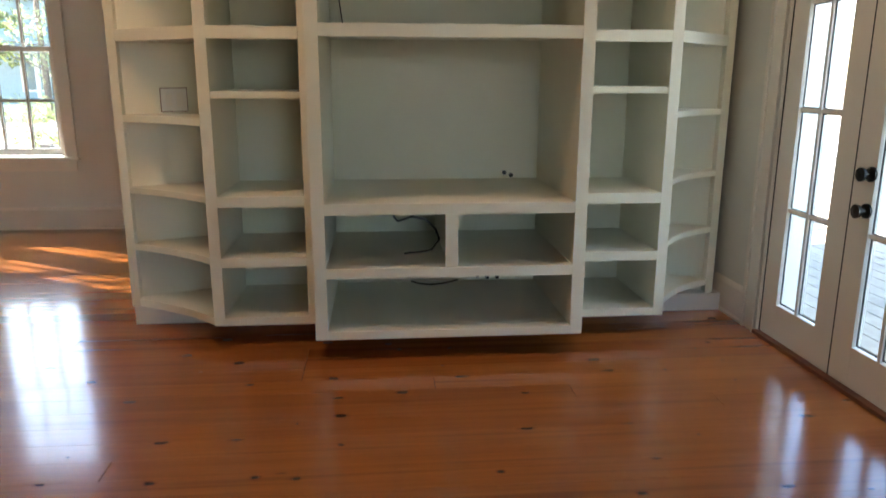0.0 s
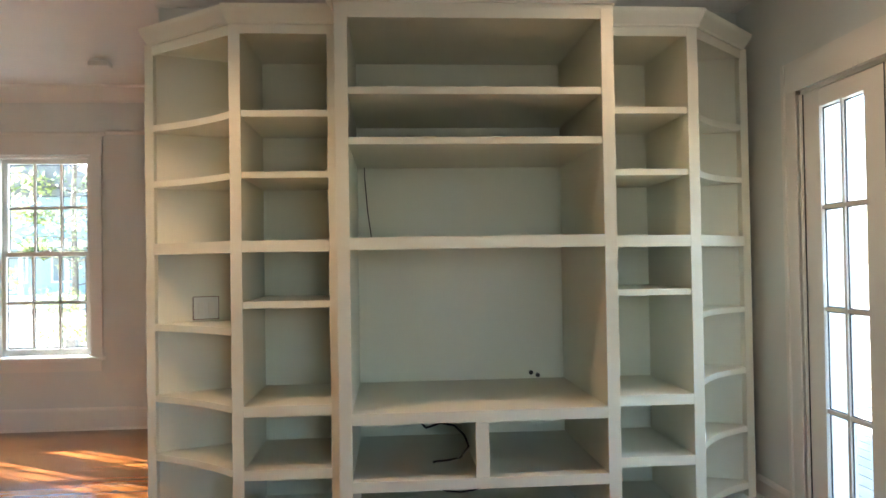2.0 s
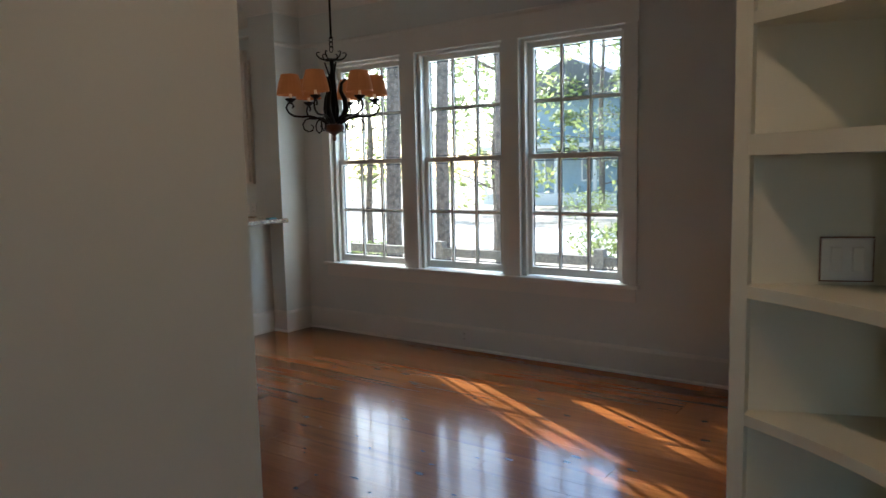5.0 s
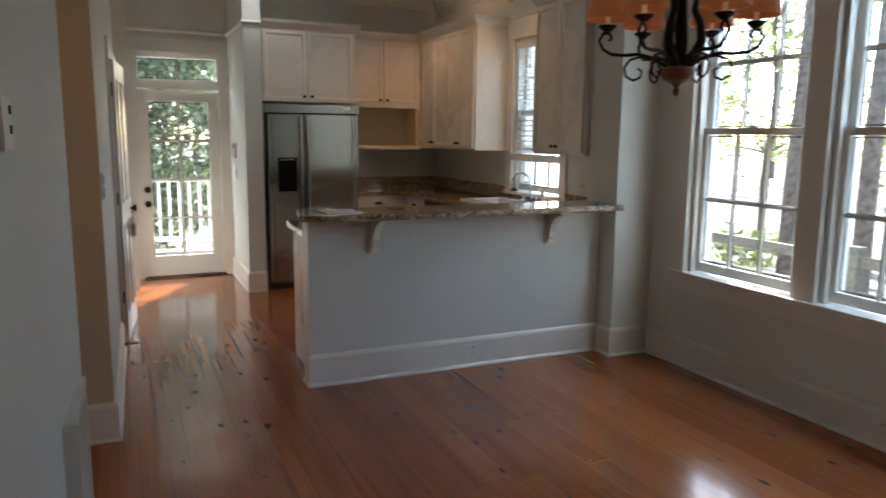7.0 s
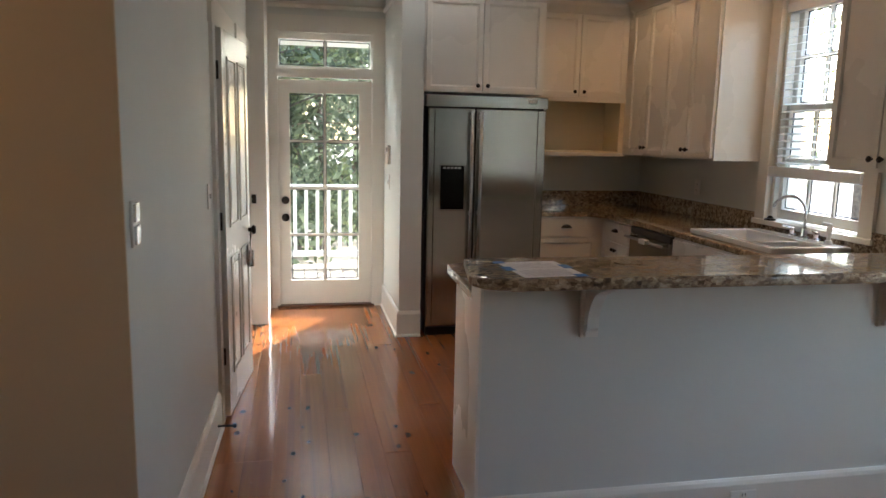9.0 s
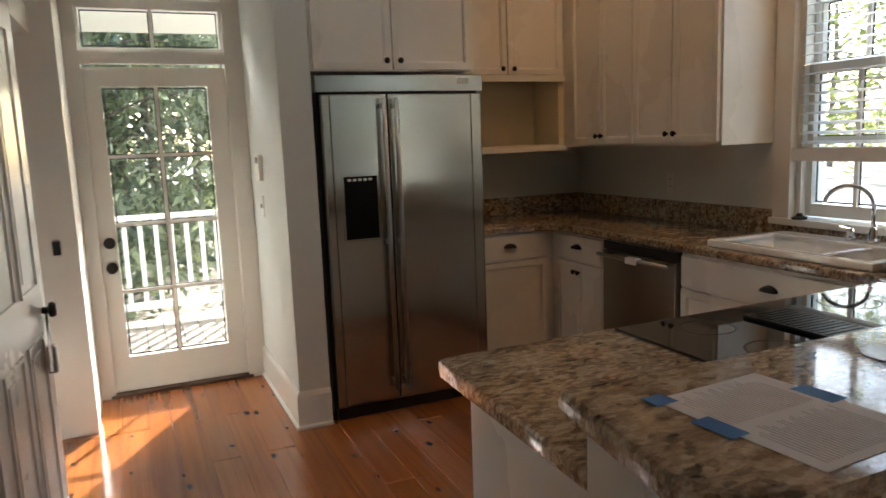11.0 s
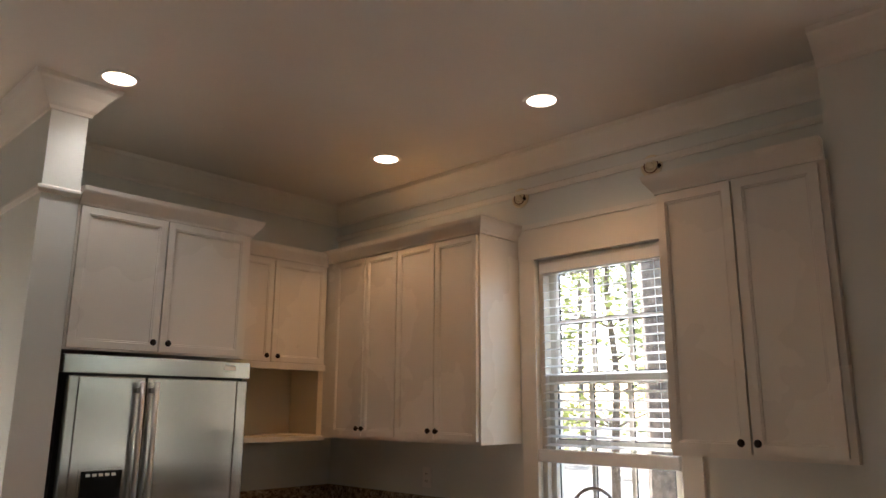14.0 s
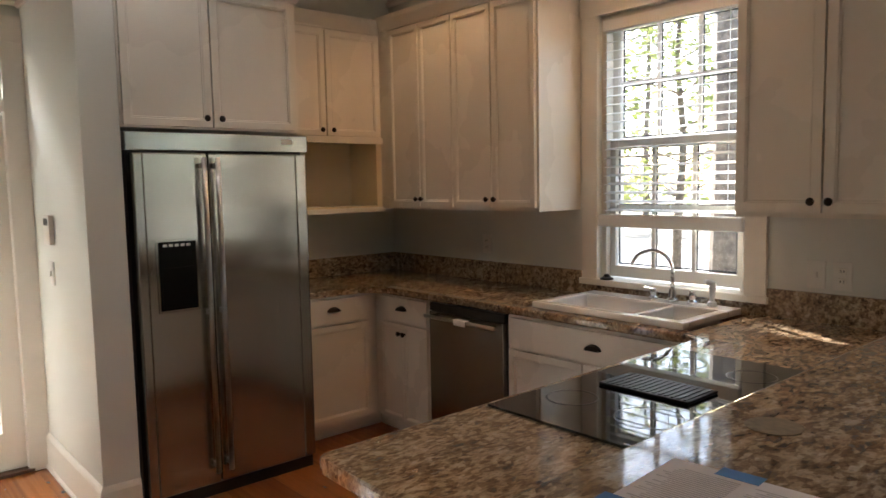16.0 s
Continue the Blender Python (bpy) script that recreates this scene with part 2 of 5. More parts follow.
M_TAPE = plain("blue_tape", (0.03, 0.20, 0.55), 0.6)
M_BLIND = plain("blind_slat_white", (0.83, 0.84, 0.83), 0.4, vary=0.04)
M_NICHE = paint("niche_cream", (0.80, 0.70, 0.50), 0.5)
M_DECK = plain("deck_boards", (0.42, 0.36, 0.29), 0.7, scale=8)
M_RAILW = plain("porch_white", (0.80, 0.80, 0.78), 0.5, vary=0.06)
M_GROUND = plain("sandy_ground", (0.52, 0.44, 0.33), 0.9, vary=0.6, scale=3.0, bumpy=0.4)
M_ROAD = plain("pale_road", (0.62, 0.60, 0.56), 0.9, vary=0.15, scale=6)
M_FENCE = plain("weathered_fence", (0.14, 0.115, 0.09), 0.8, vary=0.4)
M_RAILF = plain("weathered_rail", (0.30, 0.255, 0.21), 0.8, vary=0.4)
M_BARK = plain("pine_bark", (0.27, 0.215, 0.175), 0.9, vary=0.6, scale=14, bumpy=0.8)
M_LEAF = leaves("leaves_olive", (0.095, 0.12, 0.055), (0.23, 0.265, 0.13))
M_LEAF_Y = leaves("leaves_yellow", (0.16, 0.20, 0.06), (0.33, 0.37, 0.13))
M_LEAF_D = leaves("leaves_dark", (0.075, 0.095, 0.06), (0.19, 0.22, 0.14))
M_SIDING = plain("blue_siding", (0.34, 0.44, 0.52), 0.7, vary=0.1, scale=4)
M_FARPANE = plain("far_window_pane", (0.24, 0.29, 0.33), 0.25)
M_ROOF = plain("grey_roof", (0.22, 0.22, 0.23), 0.7)

# ---- mesh helpers ----
LOC = {}


def thing(name, loc, label, category, group="", kind=""):
    e = new(name)
    e.location = loc
    LOC[e] = Vector(loc)
    return tagged(e, label, category, group, kind)


def to_mesh(name, bm, mat, smooth=False):
    me = bpy.data.meshes.new(name)
    bmesh.ops.recalc_face_normals(bm, faces=bm.faces)
    bm.to_mesh(me)
    bm.free()
    me.materials.append(mat)
    if smooth:
        for p in me.polygons:
            p.use_smooth = True
    return me


def part(name, bm, mat, parent, label="", smooth=False):
    bmesh.ops.translate(bm, vec=-LOC[parent], verts=bm.verts)
    ob = new(name, to_mesh(name, bm, mat, smooth))
    ob.parent = parent
    LOC[ob] = LOC[parent]
    return tagged(ob, label) if label else ob


def single(name, bm, mat, label, category, kind="", group="", smooth=False):
    ob = new(name, to_mesh(name, bm, mat, smooth))
    LOC[ob] = Vector((0, 0, 0))
    return tagged(ob, label, category, group, kind)


def BX(*rows, bevel=0.0, bm=None):
    """Boxes given as (x0, x1, y0, y1, z0, z1)."""
    bm = bm or bmesh.new()
    for x0, x1, y0, y1, z0, z1 in rows:
        x0, x1, y0, y1, z0, z1 = min(x0, x1), max(x0, x1), min(y0, y1), max(y0, y1), min(z0, z1), max(z0, z1)
        v = [bm.verts.new(p) for p in ((x0, y0, z0), (x1, y0, z0), (x1, y1, z0), (x0, y1, z0), (x0, y0, z1), (x1, y0, z1), (x1, y1, z1), (x0, y1, z1))]
        for f in ((3, 2, 1, 0), (4, 5, 6, 7), (0, 1, 5, 4), (1, 2, 6, 5), (2, 3, 7, 6), (3, 0, 4, 7)):
            bm.faces.new([v[i] for i in f])
    if bevel:
        bmesh.ops.bevel(bm, geom=bm.edges[:], offset=bevel, segments=2, affect="EDGES", profile=0.6)
    return bm


def PRISM(poly, lo, hi, axis="z", bm=None):
    """Polygon (a, b) pushed from lo to hi along an axis: z: (x, y); x: (y, z); y: (x, z)."""
    bm = bm or bmesh.new()
    put = {"z": lambda a, b, c: (a, b, c), "x": lambda a, b, c: (c, a, b), "y": lambda a, b, c: (a, c, b)}[axis]
    lo_v = [bm.verts.new(put(a, b, lo)) for a, b in poly]
    hi_v = [bm.verts.new(put(a, b, hi)) for a, b in poly]
    bm.faces.new(lo_v)
    bm.faces.new(hi_v[::-1])
    n = len(poly)
    for i in range(n):
        bm.faces.new((lo_v[i], lo_v[(i + 1) % n], hi_v[(i + 1) % n], hi_v[i]))
    return bm


def TUBE(pts, r, n=8, bm=None, r1=None):
    bm = bm or bmesh.new()
    pts = [Vector(p) for p in pts]
    rings = []
    for i, p in enumerate(pts):
        d = (pts[min(i + 1, len(pts) - 1)] - pts[max(i - 1, 0)]).normalized()
        a = d.orthogonal().normalized() if i == 0 else (a - d * a.dot(d)).normalized()
        b = d.cross(a)
        rr = r if r1 is None else r + (r1 - r) * i / (len(pts) - 1)
        rings.append([bm.verts.new(p + (a * math.cos(2 * math.pi * k / n) + b * math.sin(2 * math.pi * k / n)) * rr) for k in range(n)])
    for q, s in zip(rings, rings[1:]):
        for k in range(n):
            bm.faces.new((q[k], q[(k + 1) % n], s[(k + 1) % n], s[k]))
    bm.faces.new(rings[0][::-1])
    bm.faces.new(rings[-1])
    return bm


def LATHE(prof, c, n=20, bm=None, axis="z"):
    """Rings (radius, height) about c."""
    bm = bm or bmesh.new()
    c = Vector(c)
    rings = []
    for r, h in prof:
        ring = []
        for k in range(n):
            u, w = max(r, 0.0004) * math.cos(2 * math.pi * k / n), max(r, 0.0004) * math.sin(2 * math.pi * k / n)
            o = {"z": (u, w, h), "x": (h, u, w), "y": (u, h, w)}[axis]
            ring.append(bm.verts.new(c + Vector(o)))
        rings.append(ring)
    for q, s in zip(rings, rings[1:]):
        for k in range(n):
            bm.faces.new((q[k], q[(k + 1) % n], s[(k + 1) % n], s[k]))
    if min(prof[0][0], prof[-1][0]) > 0.001:
        for k in range(n):
            bm.faces.new((rings[-1][k], rings[-1][(k + 1) % n], rings[0][(k + 1) % n], rings[0][k]))
    else:
        bm.faces.new(rings[0])
        bm.faces.new(rings[-1])
    return bm


def MOULD(prof, p0, p1, out, bm=None, m0=0.0, m1=0.0):
    """Profile (distance out, height) run from p0 to p1; out: the way off the wall; m0, m1: mitres (+1 longer outwards)."""
    bm = bm or bmesh.new()
    p0, p1, out = Vector(p0), Vector(p1), Vector(out)
    d = (p1 - p0).normalized()
    a = [bm.verts.new(p0 + out * u + Vector((0, 0, h)) - d * u * m0) for u, h in prof]
    b = [bm.verts.new(p1 + out * u + Vector((0, 0, h)) + d * u * m1) for u, h in prof]
    bm.faces.new(a)
    bm.faces.new(b[::-1])
    n = len(prof)
    for i in range(n):
        bm.faces.new((a[i], a[(i + 1) % n], b[(i + 1) % n], b[i]))
    return bm


CROWN = [(0, -0.14), (0.012, -0.14), (0.016, -0.125), (0.03, -0.11), (0.06, -0.065), (0.09, -0.03), (0.105, -0.022), (0.11, 0), (0, 0)]
CROWN_S = [(0, 0), (0.01, 0), (0.014, 0.012), (0.02, 0.02), (0.045, 0.055), (0.05, 0.065), (0.055, 0.085), (0, 0.085)]
BASE = [(0, 0), (0.028, 0), (0.028, 0.012), (0.018, 0.022), (0.018, 0.175), (0.012, 0.19), (0.004, 0.2), (0, 0.2)]
RAIL = [(0, -0.02), (0.012, -0.02), (0.022, -0.004), (0.022, 0.008), (0.008, 0.018), (0, 0.02)]

# ---- structure ----
XW, YS, YN, YK, XL, ZC = 4.60, -3.05, 8.985, 8.78, -3.6, 3.07


def wall_x(name, x0, x1, y0, y1, holes, label, mat=None, z1=ZC):
    """A wall that runs along y, with openings (y0, y1, z0, z1)."""
    bm = bmesh.new()
    y = y0
    for h0, h1, a, b in sorted(holes):
        BX((x0, x1, y, h0, 0, z1), bm=bm)
        if a > 0:
            BX((x0, x1, h0, h1, 0, a), bm=bm)
        BX((x0, x1, h0, h1, b, z1), bm=bm)
        y = h1
    BX((x0, x1, y, y1, 0, z1), bm=bm)
    return single(name, bm, mat or M_WALL, label, "wall", "structure")


def wall_y(name, y0, y1, x0, x1, holes, label, mat=None, z1=ZC):
    bm = bmesh.new()
    x = x0
    for h0, h1, a, b in sorted(holes):
        BX((x, h0, y0, y1, 0, z1), bm=bm)
        if a > 0:
            BX((h0, h1, y0, y1, 0, a), bm=bm)
        BX((h0, h1, y0, y1, b, z1), bm=bm)
        x = h1
    BX((x, x1, y0, y1, 0, z1), bm=bm)
    return single(name, bm, mat or M_WALL, label, "wall", "structure")


WINS = [(1.735, 2.570), (2.715, 3.560), (3.710, 4.560)]
KWIN = (6.095, 6.920)
wall_x("wall_east", XW, XW + 0.2, YS - 0.2, YN + 0.2, [(a, b, 0.65, 2.46) for a, b in WINS] + [(*KWIN, 1.02, 2.42)], "pale painted window wall of dining room and kitchen")
wall_y("wall_south", YS - 0.2, YS, XL, XW, [(0.24, 1.48, 0, 2.30)], "pale painted wall with glazed double doors")
wall_x("wall_west", XL - 0.15, XL, YS - 0.2, 1.26, [(-2.4, -1.4, 0.65, 2.3)], "plain pale painted living room wall")
wall_y("wall_north_hall", YN, YN + 0.2, 0.0, 2.45, [(1.36, 2.20, 0, 2.36)], "pale painted wall around the back door")
wall_y("wall_north_kitchen", YK, YK + 0.15, 2.45, XW, [], "pale painted kitchen wall behind the fridge")
# core between living room and hall
core = single("wall_core", PRISM([(XL, 1.26), (0.895, 1.26), (1.02, 3.69), (0.87, 3.69), (0.75, 1.42), (XL, 1.42)], 0, ZC), M_WALL, "pale painted wall corner between living room and hall", "wall", "structure")
part("scuff", PRISM([(0.325, 0.768), (0.36, 0.778), (0.41, 0.79), (0.412, 0.793), (0.36, 0.782), (0.325, 0.771)], 1.2585, 1.2602, "y"), M_FENCE, core, "thin dark scuff on the paint")
HX0 = 1.095
single("wall_stair", PRISM([(-0.75, 3.081), (-0.6, 3.081), (-0.6, 4.70), (HX0, 4.70), (HX0, 4.711), (HX0 - 0.135, 4.711), (HX0 - 0.135, 4.82), (-0.75, 4.82)], 0, ZC), M_TAN, "tan painted wall of the side passage", "wall", "structure")
single("wall_passage", BX((-0.75, 0.87, 2.95, 3.08, 0, ZC)), M_WALL, "plain pale wall of the side passage", "wall", "structure")
# hall wall with closet door and a doorway
HALL_SLOPE = 0.022


def hx(y):
    return HX0 + HALL_SLOPE * (y - 4.70)


bm = bmesh.new()
for a, b, z0 in ((4.712, 6.48, 0), (6.48, 7.28, 2.04), (7.28, 7.62, 0), (7.62, 8.42, 2.06)):
    PRISM([(hx(a), a), (hx(b), b), (hx(b) - 0.13, b), (hx(a) - 0.13, a)], z0, ZC, bm=bm)
single("wall_hall", bm, M_WALL, "pale painted hall wall with two doorways", "wall", "structure")
single("wall_hall_end", BX((1.03, 1.305, 8.42, YN, 0, ZC)), M_TRIM, "white painted jamb beside the back door", "wall", "structure")
single("wall_side_room", BX((-0.3, -0.2, 4.82, 8.95, 0, ZC), (-0.2, 0.95, 7.38, 7.46, 0, ZC)), M_WALL, "plain pale wall of the side rooms", "wall", "structure")
single("wall_fridge_side", BX((2.285, 2.45, 7.95, YN, 0, ZC)), M_WALL, "narrow painted wall beside the fridge", "wall", "structure")
single("wall_pilaster", BX((4.285, XW, 4.915, 5.262, 0, ZC)), M_WALL, "pale painted pilaster at the end of the bar", "wall", "structure")
single("wall_bookcase", BX((2.14, 2.28, YS, 0.36, 0, ZC)), M_WALL, "partition wall behind the built-in bookcase", "wall", "structure")
single("ceiling", BX((XL, XW, YS, 1.42, ZC, ZC + 0.1), (-0.8, XW, 1.42, YN, ZC, ZC + 0.1)), M_CEIL, "matt off-white painted ceiling", "ceiling", "structure")

# baseboards, crowns, rails
bm = bmesh.new()
MOULD(BASE, (XW, 4.915, 0), (XW, YS, 0), (-1, 0, 0), bm)
MOULD(BASE, (XL, 1.26, 0), (0.895, 1.26, 0), (0, -1, 0), bm, m1=1)
MOULD(BASE, (0.895, 1.26, 0), (1.02, 3.69, 0), (1, -0.05, 0), bm, m0=1)
MOULD(BASE, (-0.6, 4.70, 0), (HX0, 4.70, 0), (0, -1, 0), bm, m1=1)
MOULD(BASE, (HX0, 4.70, 0), (hx(6.36), 6.36, 0), (1, 0, 0), bm, m0=1)
MOULD(BASE, (XL, YS, 0), (XL, 1.26, 0), (1, 0, 0), bm)
MOULD(BASE, (XL, YS, 0), (0.10, YS, 0), (0, 1, 0), bm)
MOULD(BASE, (1.60, YS, 0), (2.0, YS, 0), (0, 1, 0), bm)
MOULD(BASE, (2.285, 7.95, 0), (2.285, YN, 0), (-1, 0, 0), bm, m0=1)
MOULD(BASE, (2.285, 7.95, 0), (2.45, 7.95, 0), (0, -1, 0), bm, m0=1)
MOULD(BASE, (4.285, 4.915, 0), (XW, 4.915, 0), (0, -1, 0), bm, m0=1)
MOULD(BASE, (4.285, 5.09, 0), (4.285, 4.915, 0), (-1, 0, 0), bm, m1=1)
MOULD(BASE, (2.19, 5.09, 0), (4.27, 5.09, 0), (0, -1, 0), bm, m0=1)
MOULD(BASE, (2.19, 5.215, 0), (2.19, 5.09, 0), (-1, 0, 0), bm, m1=1)
MOULD(BASE, (2.28, 0.36, 0), (2.28, YS, 0), (1, 0, 0), bm)
single("baseboard", bm, M_TRIM, "tall white painted baseboard", "baseboard", "structure")
bm = bmesh.new()
for p0, p1, o, a, b in (((XW, YS, ZC), (XW, 4.915, ZC), (-1, 0, 0), 0, 0), ((XW, 5.262, ZC), (XW, YK, ZC), (-1, 0, 0), 0, 0), ((2.45, YK, ZC), (XW, YK, ZC), (0, -1, 0), 0, 0),
                     ((4.285, 4.915, ZC), (XW, 4.915, ZC), (0, -1, 0), 1, 0), ((4.285, 4.915, ZC), (4.285, 5.262, ZC), (-1, 0, 0), 1, 0),
                     ((2.285, 7.95, ZC), (2.285, YN, ZC), (-1, 0, 0), 1, 0), ((2.285, 7.95, ZC), (2.45, 7.95, ZC), (0, -1, 0), 1, 1), ((2.45, 7.95, ZC), (2.45, YK, ZC), (1, 0, 0), 1, 0),
                     ((1.305, YN, ZC), (2.285, YN, ZC), (0, -1, 0), 0, 0), ((XL, 1.26, ZC), (0.895, 1.26, ZC), (0, -1, 0), 0, 1), ((0.895, 1.26, ZC), (1.02, 3.69, ZC), (1, 0, 0), 1, 0),
                     ((XL, YS, ZC), (2.14, YS, ZC), (0, 1, 0), 0, 0), ((2.28, YS, ZC), (XW, YS, ZC), (0, 1, 0), 0, 0), ((2.14, YS, ZC), (2.14, 0.36, ZC), (-1, 0, 0), 0, 1), ((2.28, YS, ZC), (2.28, 0.36, ZC), (1, 0, 0), 0, 1),
                     ((HX0, 4.70, ZC), (hx(8.42), 8.42, ZC), (1, 0, 0), 1, 0), ((-0.6, 4.70, ZC), (HX0, 4.70, ZC), (0, -1, 0), 0, 1)):
    MOULD(CROWN, p0, p1, o, bm, a, b)
single("crown_moulding", bm, M_TRIM, "white painted crown moulding at the ceiling", "moulding", "structure")
bm = bmesh.new()
for p0, p1, o, a, b in (((XW, YS, 2.66), (XW, 1.60, 2.66), (-1, 0, 0), 0, 0), ((XW, 4.69, 2.66), (XW, 4.915, 2.66), (-1, 0, 0), 0, 0),
                     ((XW, 7.05, 2.84), (XW, YK, 2.84), (-1, 0, 0), 0, 0), ((XW, 5.262, 2.84), (XW, 6.0, 2.84), (-1, 0, 0), 0, 0), ((XW, 6.0, 2.84), (XW, 7.05, 2.84), (-1, 0, 0), 0, 0),
                     ((1.305, YN, 2.56), (2.285, YN, 2.56), (0, -1, 0), 0, 0), ((2.285, 7.95, 2.55), (2.285, YN, 2.55), (-1, 0, 0), 1, 0), ((2.285, 7.95, 2.55), (2.45, 7.95, 2.55), (0, -1, 0), 1, 0),
                     ((4.285, 4.915, 2.66), (XW, 4.915, 2.66), (0, -1, 0), 1, 0)):
    MOULD(RAIL, p0, p1, o, bm, a, b)
single("picture_rail", bm, M_TRIM, "thin white painted picture rail", "moulding", "structure")


# ---- windows ----
def sash(win, x, y0, y1, z0, z1, stile=0.045, bottom=0.06, top=0.04, cols=3, rows=2, t=0.035, xy="x"):
    """A glazed sash in the plane x (or y, for doors): frame, muntins, panes."""
    def b(a0, a1, c0, c1, d0, d1):
        return (a0, a1, c0, c1, d0, d1) if xy == "x" else (c0, c1, a0, a1, d0, d1)
    part("sash_frame", BX(b(x, x + t, y0, y0 + stile, z0, z1), b(x, x + t, y1 - stile, y1, z0, z1), b(x + 0.001, x + t - 0.001, y0 + stile, y1 - stile, z0, z0 + bottom), b(x + 0.001, x + t - 0.001, y0 + stile, y1 - stile, z1 - top, z1)), M_TRIM, win)
    gy0, gy1, gz0, gz1 = y0 + stile, y1 - stile, z0 + bottom, z1 - top
    for i in range(1, cols):
        c = gy0 + (gy1 - gy0) * i / cols
        part("muntin", BX(b(x + 0.006, x + t - 0.004, c - 0.010, c + 0.010, gz0, gz1)), M_TRIM, win)
    for j in range(1, rows):
        c = gz0 + (gz1 - gz0) * j / rows
        part("muntin", BX(b(x + 0.008, x + t - 0.006, gy0, gy1, c - 0.010, c + 0.010)), M_TRIM, win)
    for i in range(cols):
        for j in range(rows):
            q0, q1 = gy0 + (gy1 - gy0) * i / cols + 0.008, gy0 + (gy1 - gy0) * (i + 1) / cols - 0.008
            r0, r1 = gz0 + (gz1 - gz0) * j / rows + 0.008, gz0 + (gz1 - gz0) * (j + 1) / rows - 0.008
            g = part("pane", BX(b(x + t / 2 - 0.0015, x + t / 2 + 0.0015, q0, q1, r0, r1)), M_GLASS, win)
            g.visible_shadow = False
            u0, u1 = x + t / 2 + 0.003, x + t / 2 + 0.008
            part("spacer", BX(b(u0, u1, q0, q0 + 0.007, r0, r1), b(u0, u1, q1 - 0.007, q1, r0, r1), b(u0, u1, q0 + 0.007, q1 - 0.007, r0, r0 + 0.007), b(u0, u1, q0 + 0.007, q1 - 0.007, r1 - 0.007, r1)), M_SPACER, win)


def hung_window(name, y0, y1, z0, z1, rail, label):
    w = thing(name, (XW, (y0 + y1) / 2, z0), label, "window", kind="structure")
    e = 0.002
    part("window_frame", BX((XW + 0.02, XW + 0.19, y0 + e, y0 + 0.022, z0, z1 - e), (XW + 0.02, XW + 0.19, y1 - 0.022, y1 - e, z0, z1 - e), (XW + 0.02, XW + 0.19, y0 + 0.022, y1 - 0.022, z1 - 0.025, z1 - e),
                            (XW + 0.015, XW + 0.05, y0 + 0.022, y0 + 0.036, z0, z1 - 0.025), (XW + 0.015, XW + 0.05, y1 - 0.036, y1 - 0.022, z0, z1 - 0.025)), M_TRIM, w)
    sash(w, XW + 0.05, y0 + 0.024, y1 - 0.024, z0 + 0.012, rail + 0.02)
    sash(w, XW + 0.09, y0 + 0.024, y1 - 0.024, rail - 0.02, z1 - 0.026, bottom=0.04)
    part("sash_lock", BX((XW + 0.055, XW + 0.085, (y0 + y1) / 2 - 0.03, (y0 + y1) / 2 + 0.03, rail + 0.02, rail + 0.035), bevel=0.004), M_PLATE, w)
    return w


for i, (a, b) in enumerate(WINS):
    hung_window("window_%d" % (i + 1), a, b, 0.65, 2.46, 1.575, "white six-over-six sash window of the dining room")
hung_window("window_4", *KWIN, 1.02, 2.42, 1.75, "white sash window over the kitchen sink")
for i, (a, b) in enumerate(((-2.4, -1.4),)):
    w = thing("window_%d" % (i + 6), (XL, (a + b) / 2, 0.65), "white sash window behind the living room", "window", kind="structure")
    sash(w, XL - 0.06, a + 0.002, b - 0.002, 0.652, 1.5)
    sash(w, XL - 0.02, a + 0.002, b - 0.002, 1.46, 2.298)
bm = BX((XW - 0.022, XW, 1.64, 1.735, 0.65, 2.46), (XW - 0.022, XW, 2.57, 2.715, 0.65, 2.46), (XW - 0.022, XW, 3.56, 3.71, 0.65, 2.46), (XW - 0.022, XW, 4.56, 4.655, 0.65, 2.46),
        (XW - 0.026, XW, 1.63, 4.665, 2.46, 2.63), (XW - 0.022, XW, 1.65, 4.65, 0.525, 0.62))
MOULD(RAIL, (XW - 0.018, 1.60, 2.645), (XW - 0.018, 4.70, 2.645), (-1, 0, 0), bm)
single("trim_dining_windows", bm, M_TRIM, "white painted casing around three windows", "window trim", "structure")
single("window_sill", BX((XW - 0.05, XW + 0.06, 1.62, 4.675, 0.622, 0.652), bevel=0.006), M_TRIM, "long white painted window stool", "window sill", "structure")
single("trim_kitchen_window", BX((XW - 0.022, XW, 5.995, 6.095, 1.0, 2.42), (XW - 0.022, XW, 6.92, 7.02, 1.0, 2.42), (XW - 0.026, XW, 5.985, 7.03, 2.42, 2.60), (XW - 0.034, XW, 5.97, 7.04, 2.60, 2.63)), M_TRIM, "white painted casing around the kitchen window", "window trim", "structure")
single("window_sill_kitchen", BX((XW - 0.035, XW + 0.06, 5.98, 7.035, 0.985, 1.019), bevel=0.006), M_TRIM, "white painted stool of the kitchen window", "window sill", "structure")

# blind
bl = thing("venetian_blind", (XW + 0.02, 6.5, 2.35), "white wooden venetian blind, slats open, pulled most of the way down", "blind")
part("headrail", BX((XW - 0.004, XW + 0.044, KWIN[0] + 0.026, KWIN[1] - 0.026, 2.335, 2.39)), M_BLIND, bl)
for i in range(21):
    z = 1.392 + i * 0.0465
    s = part("slat", PRISM([(XW - 0.003, z - 0.004), (XW + 0.0, z - 0.005), (XW + 0.043, z + 0.006), (XW + 0.04, z + 0.009)], KWIN[0] + 0.03, KWIN[1] - 0.03, "y"), M_BLIND, bl)
part("bottom_rail", BX((XW - 0.03, XW + 0.036, KWIN[0] + 0.01, KWIN[1] - 0.01, 1.305, 1.372), bevel=0.008), M_BLIND, bl)
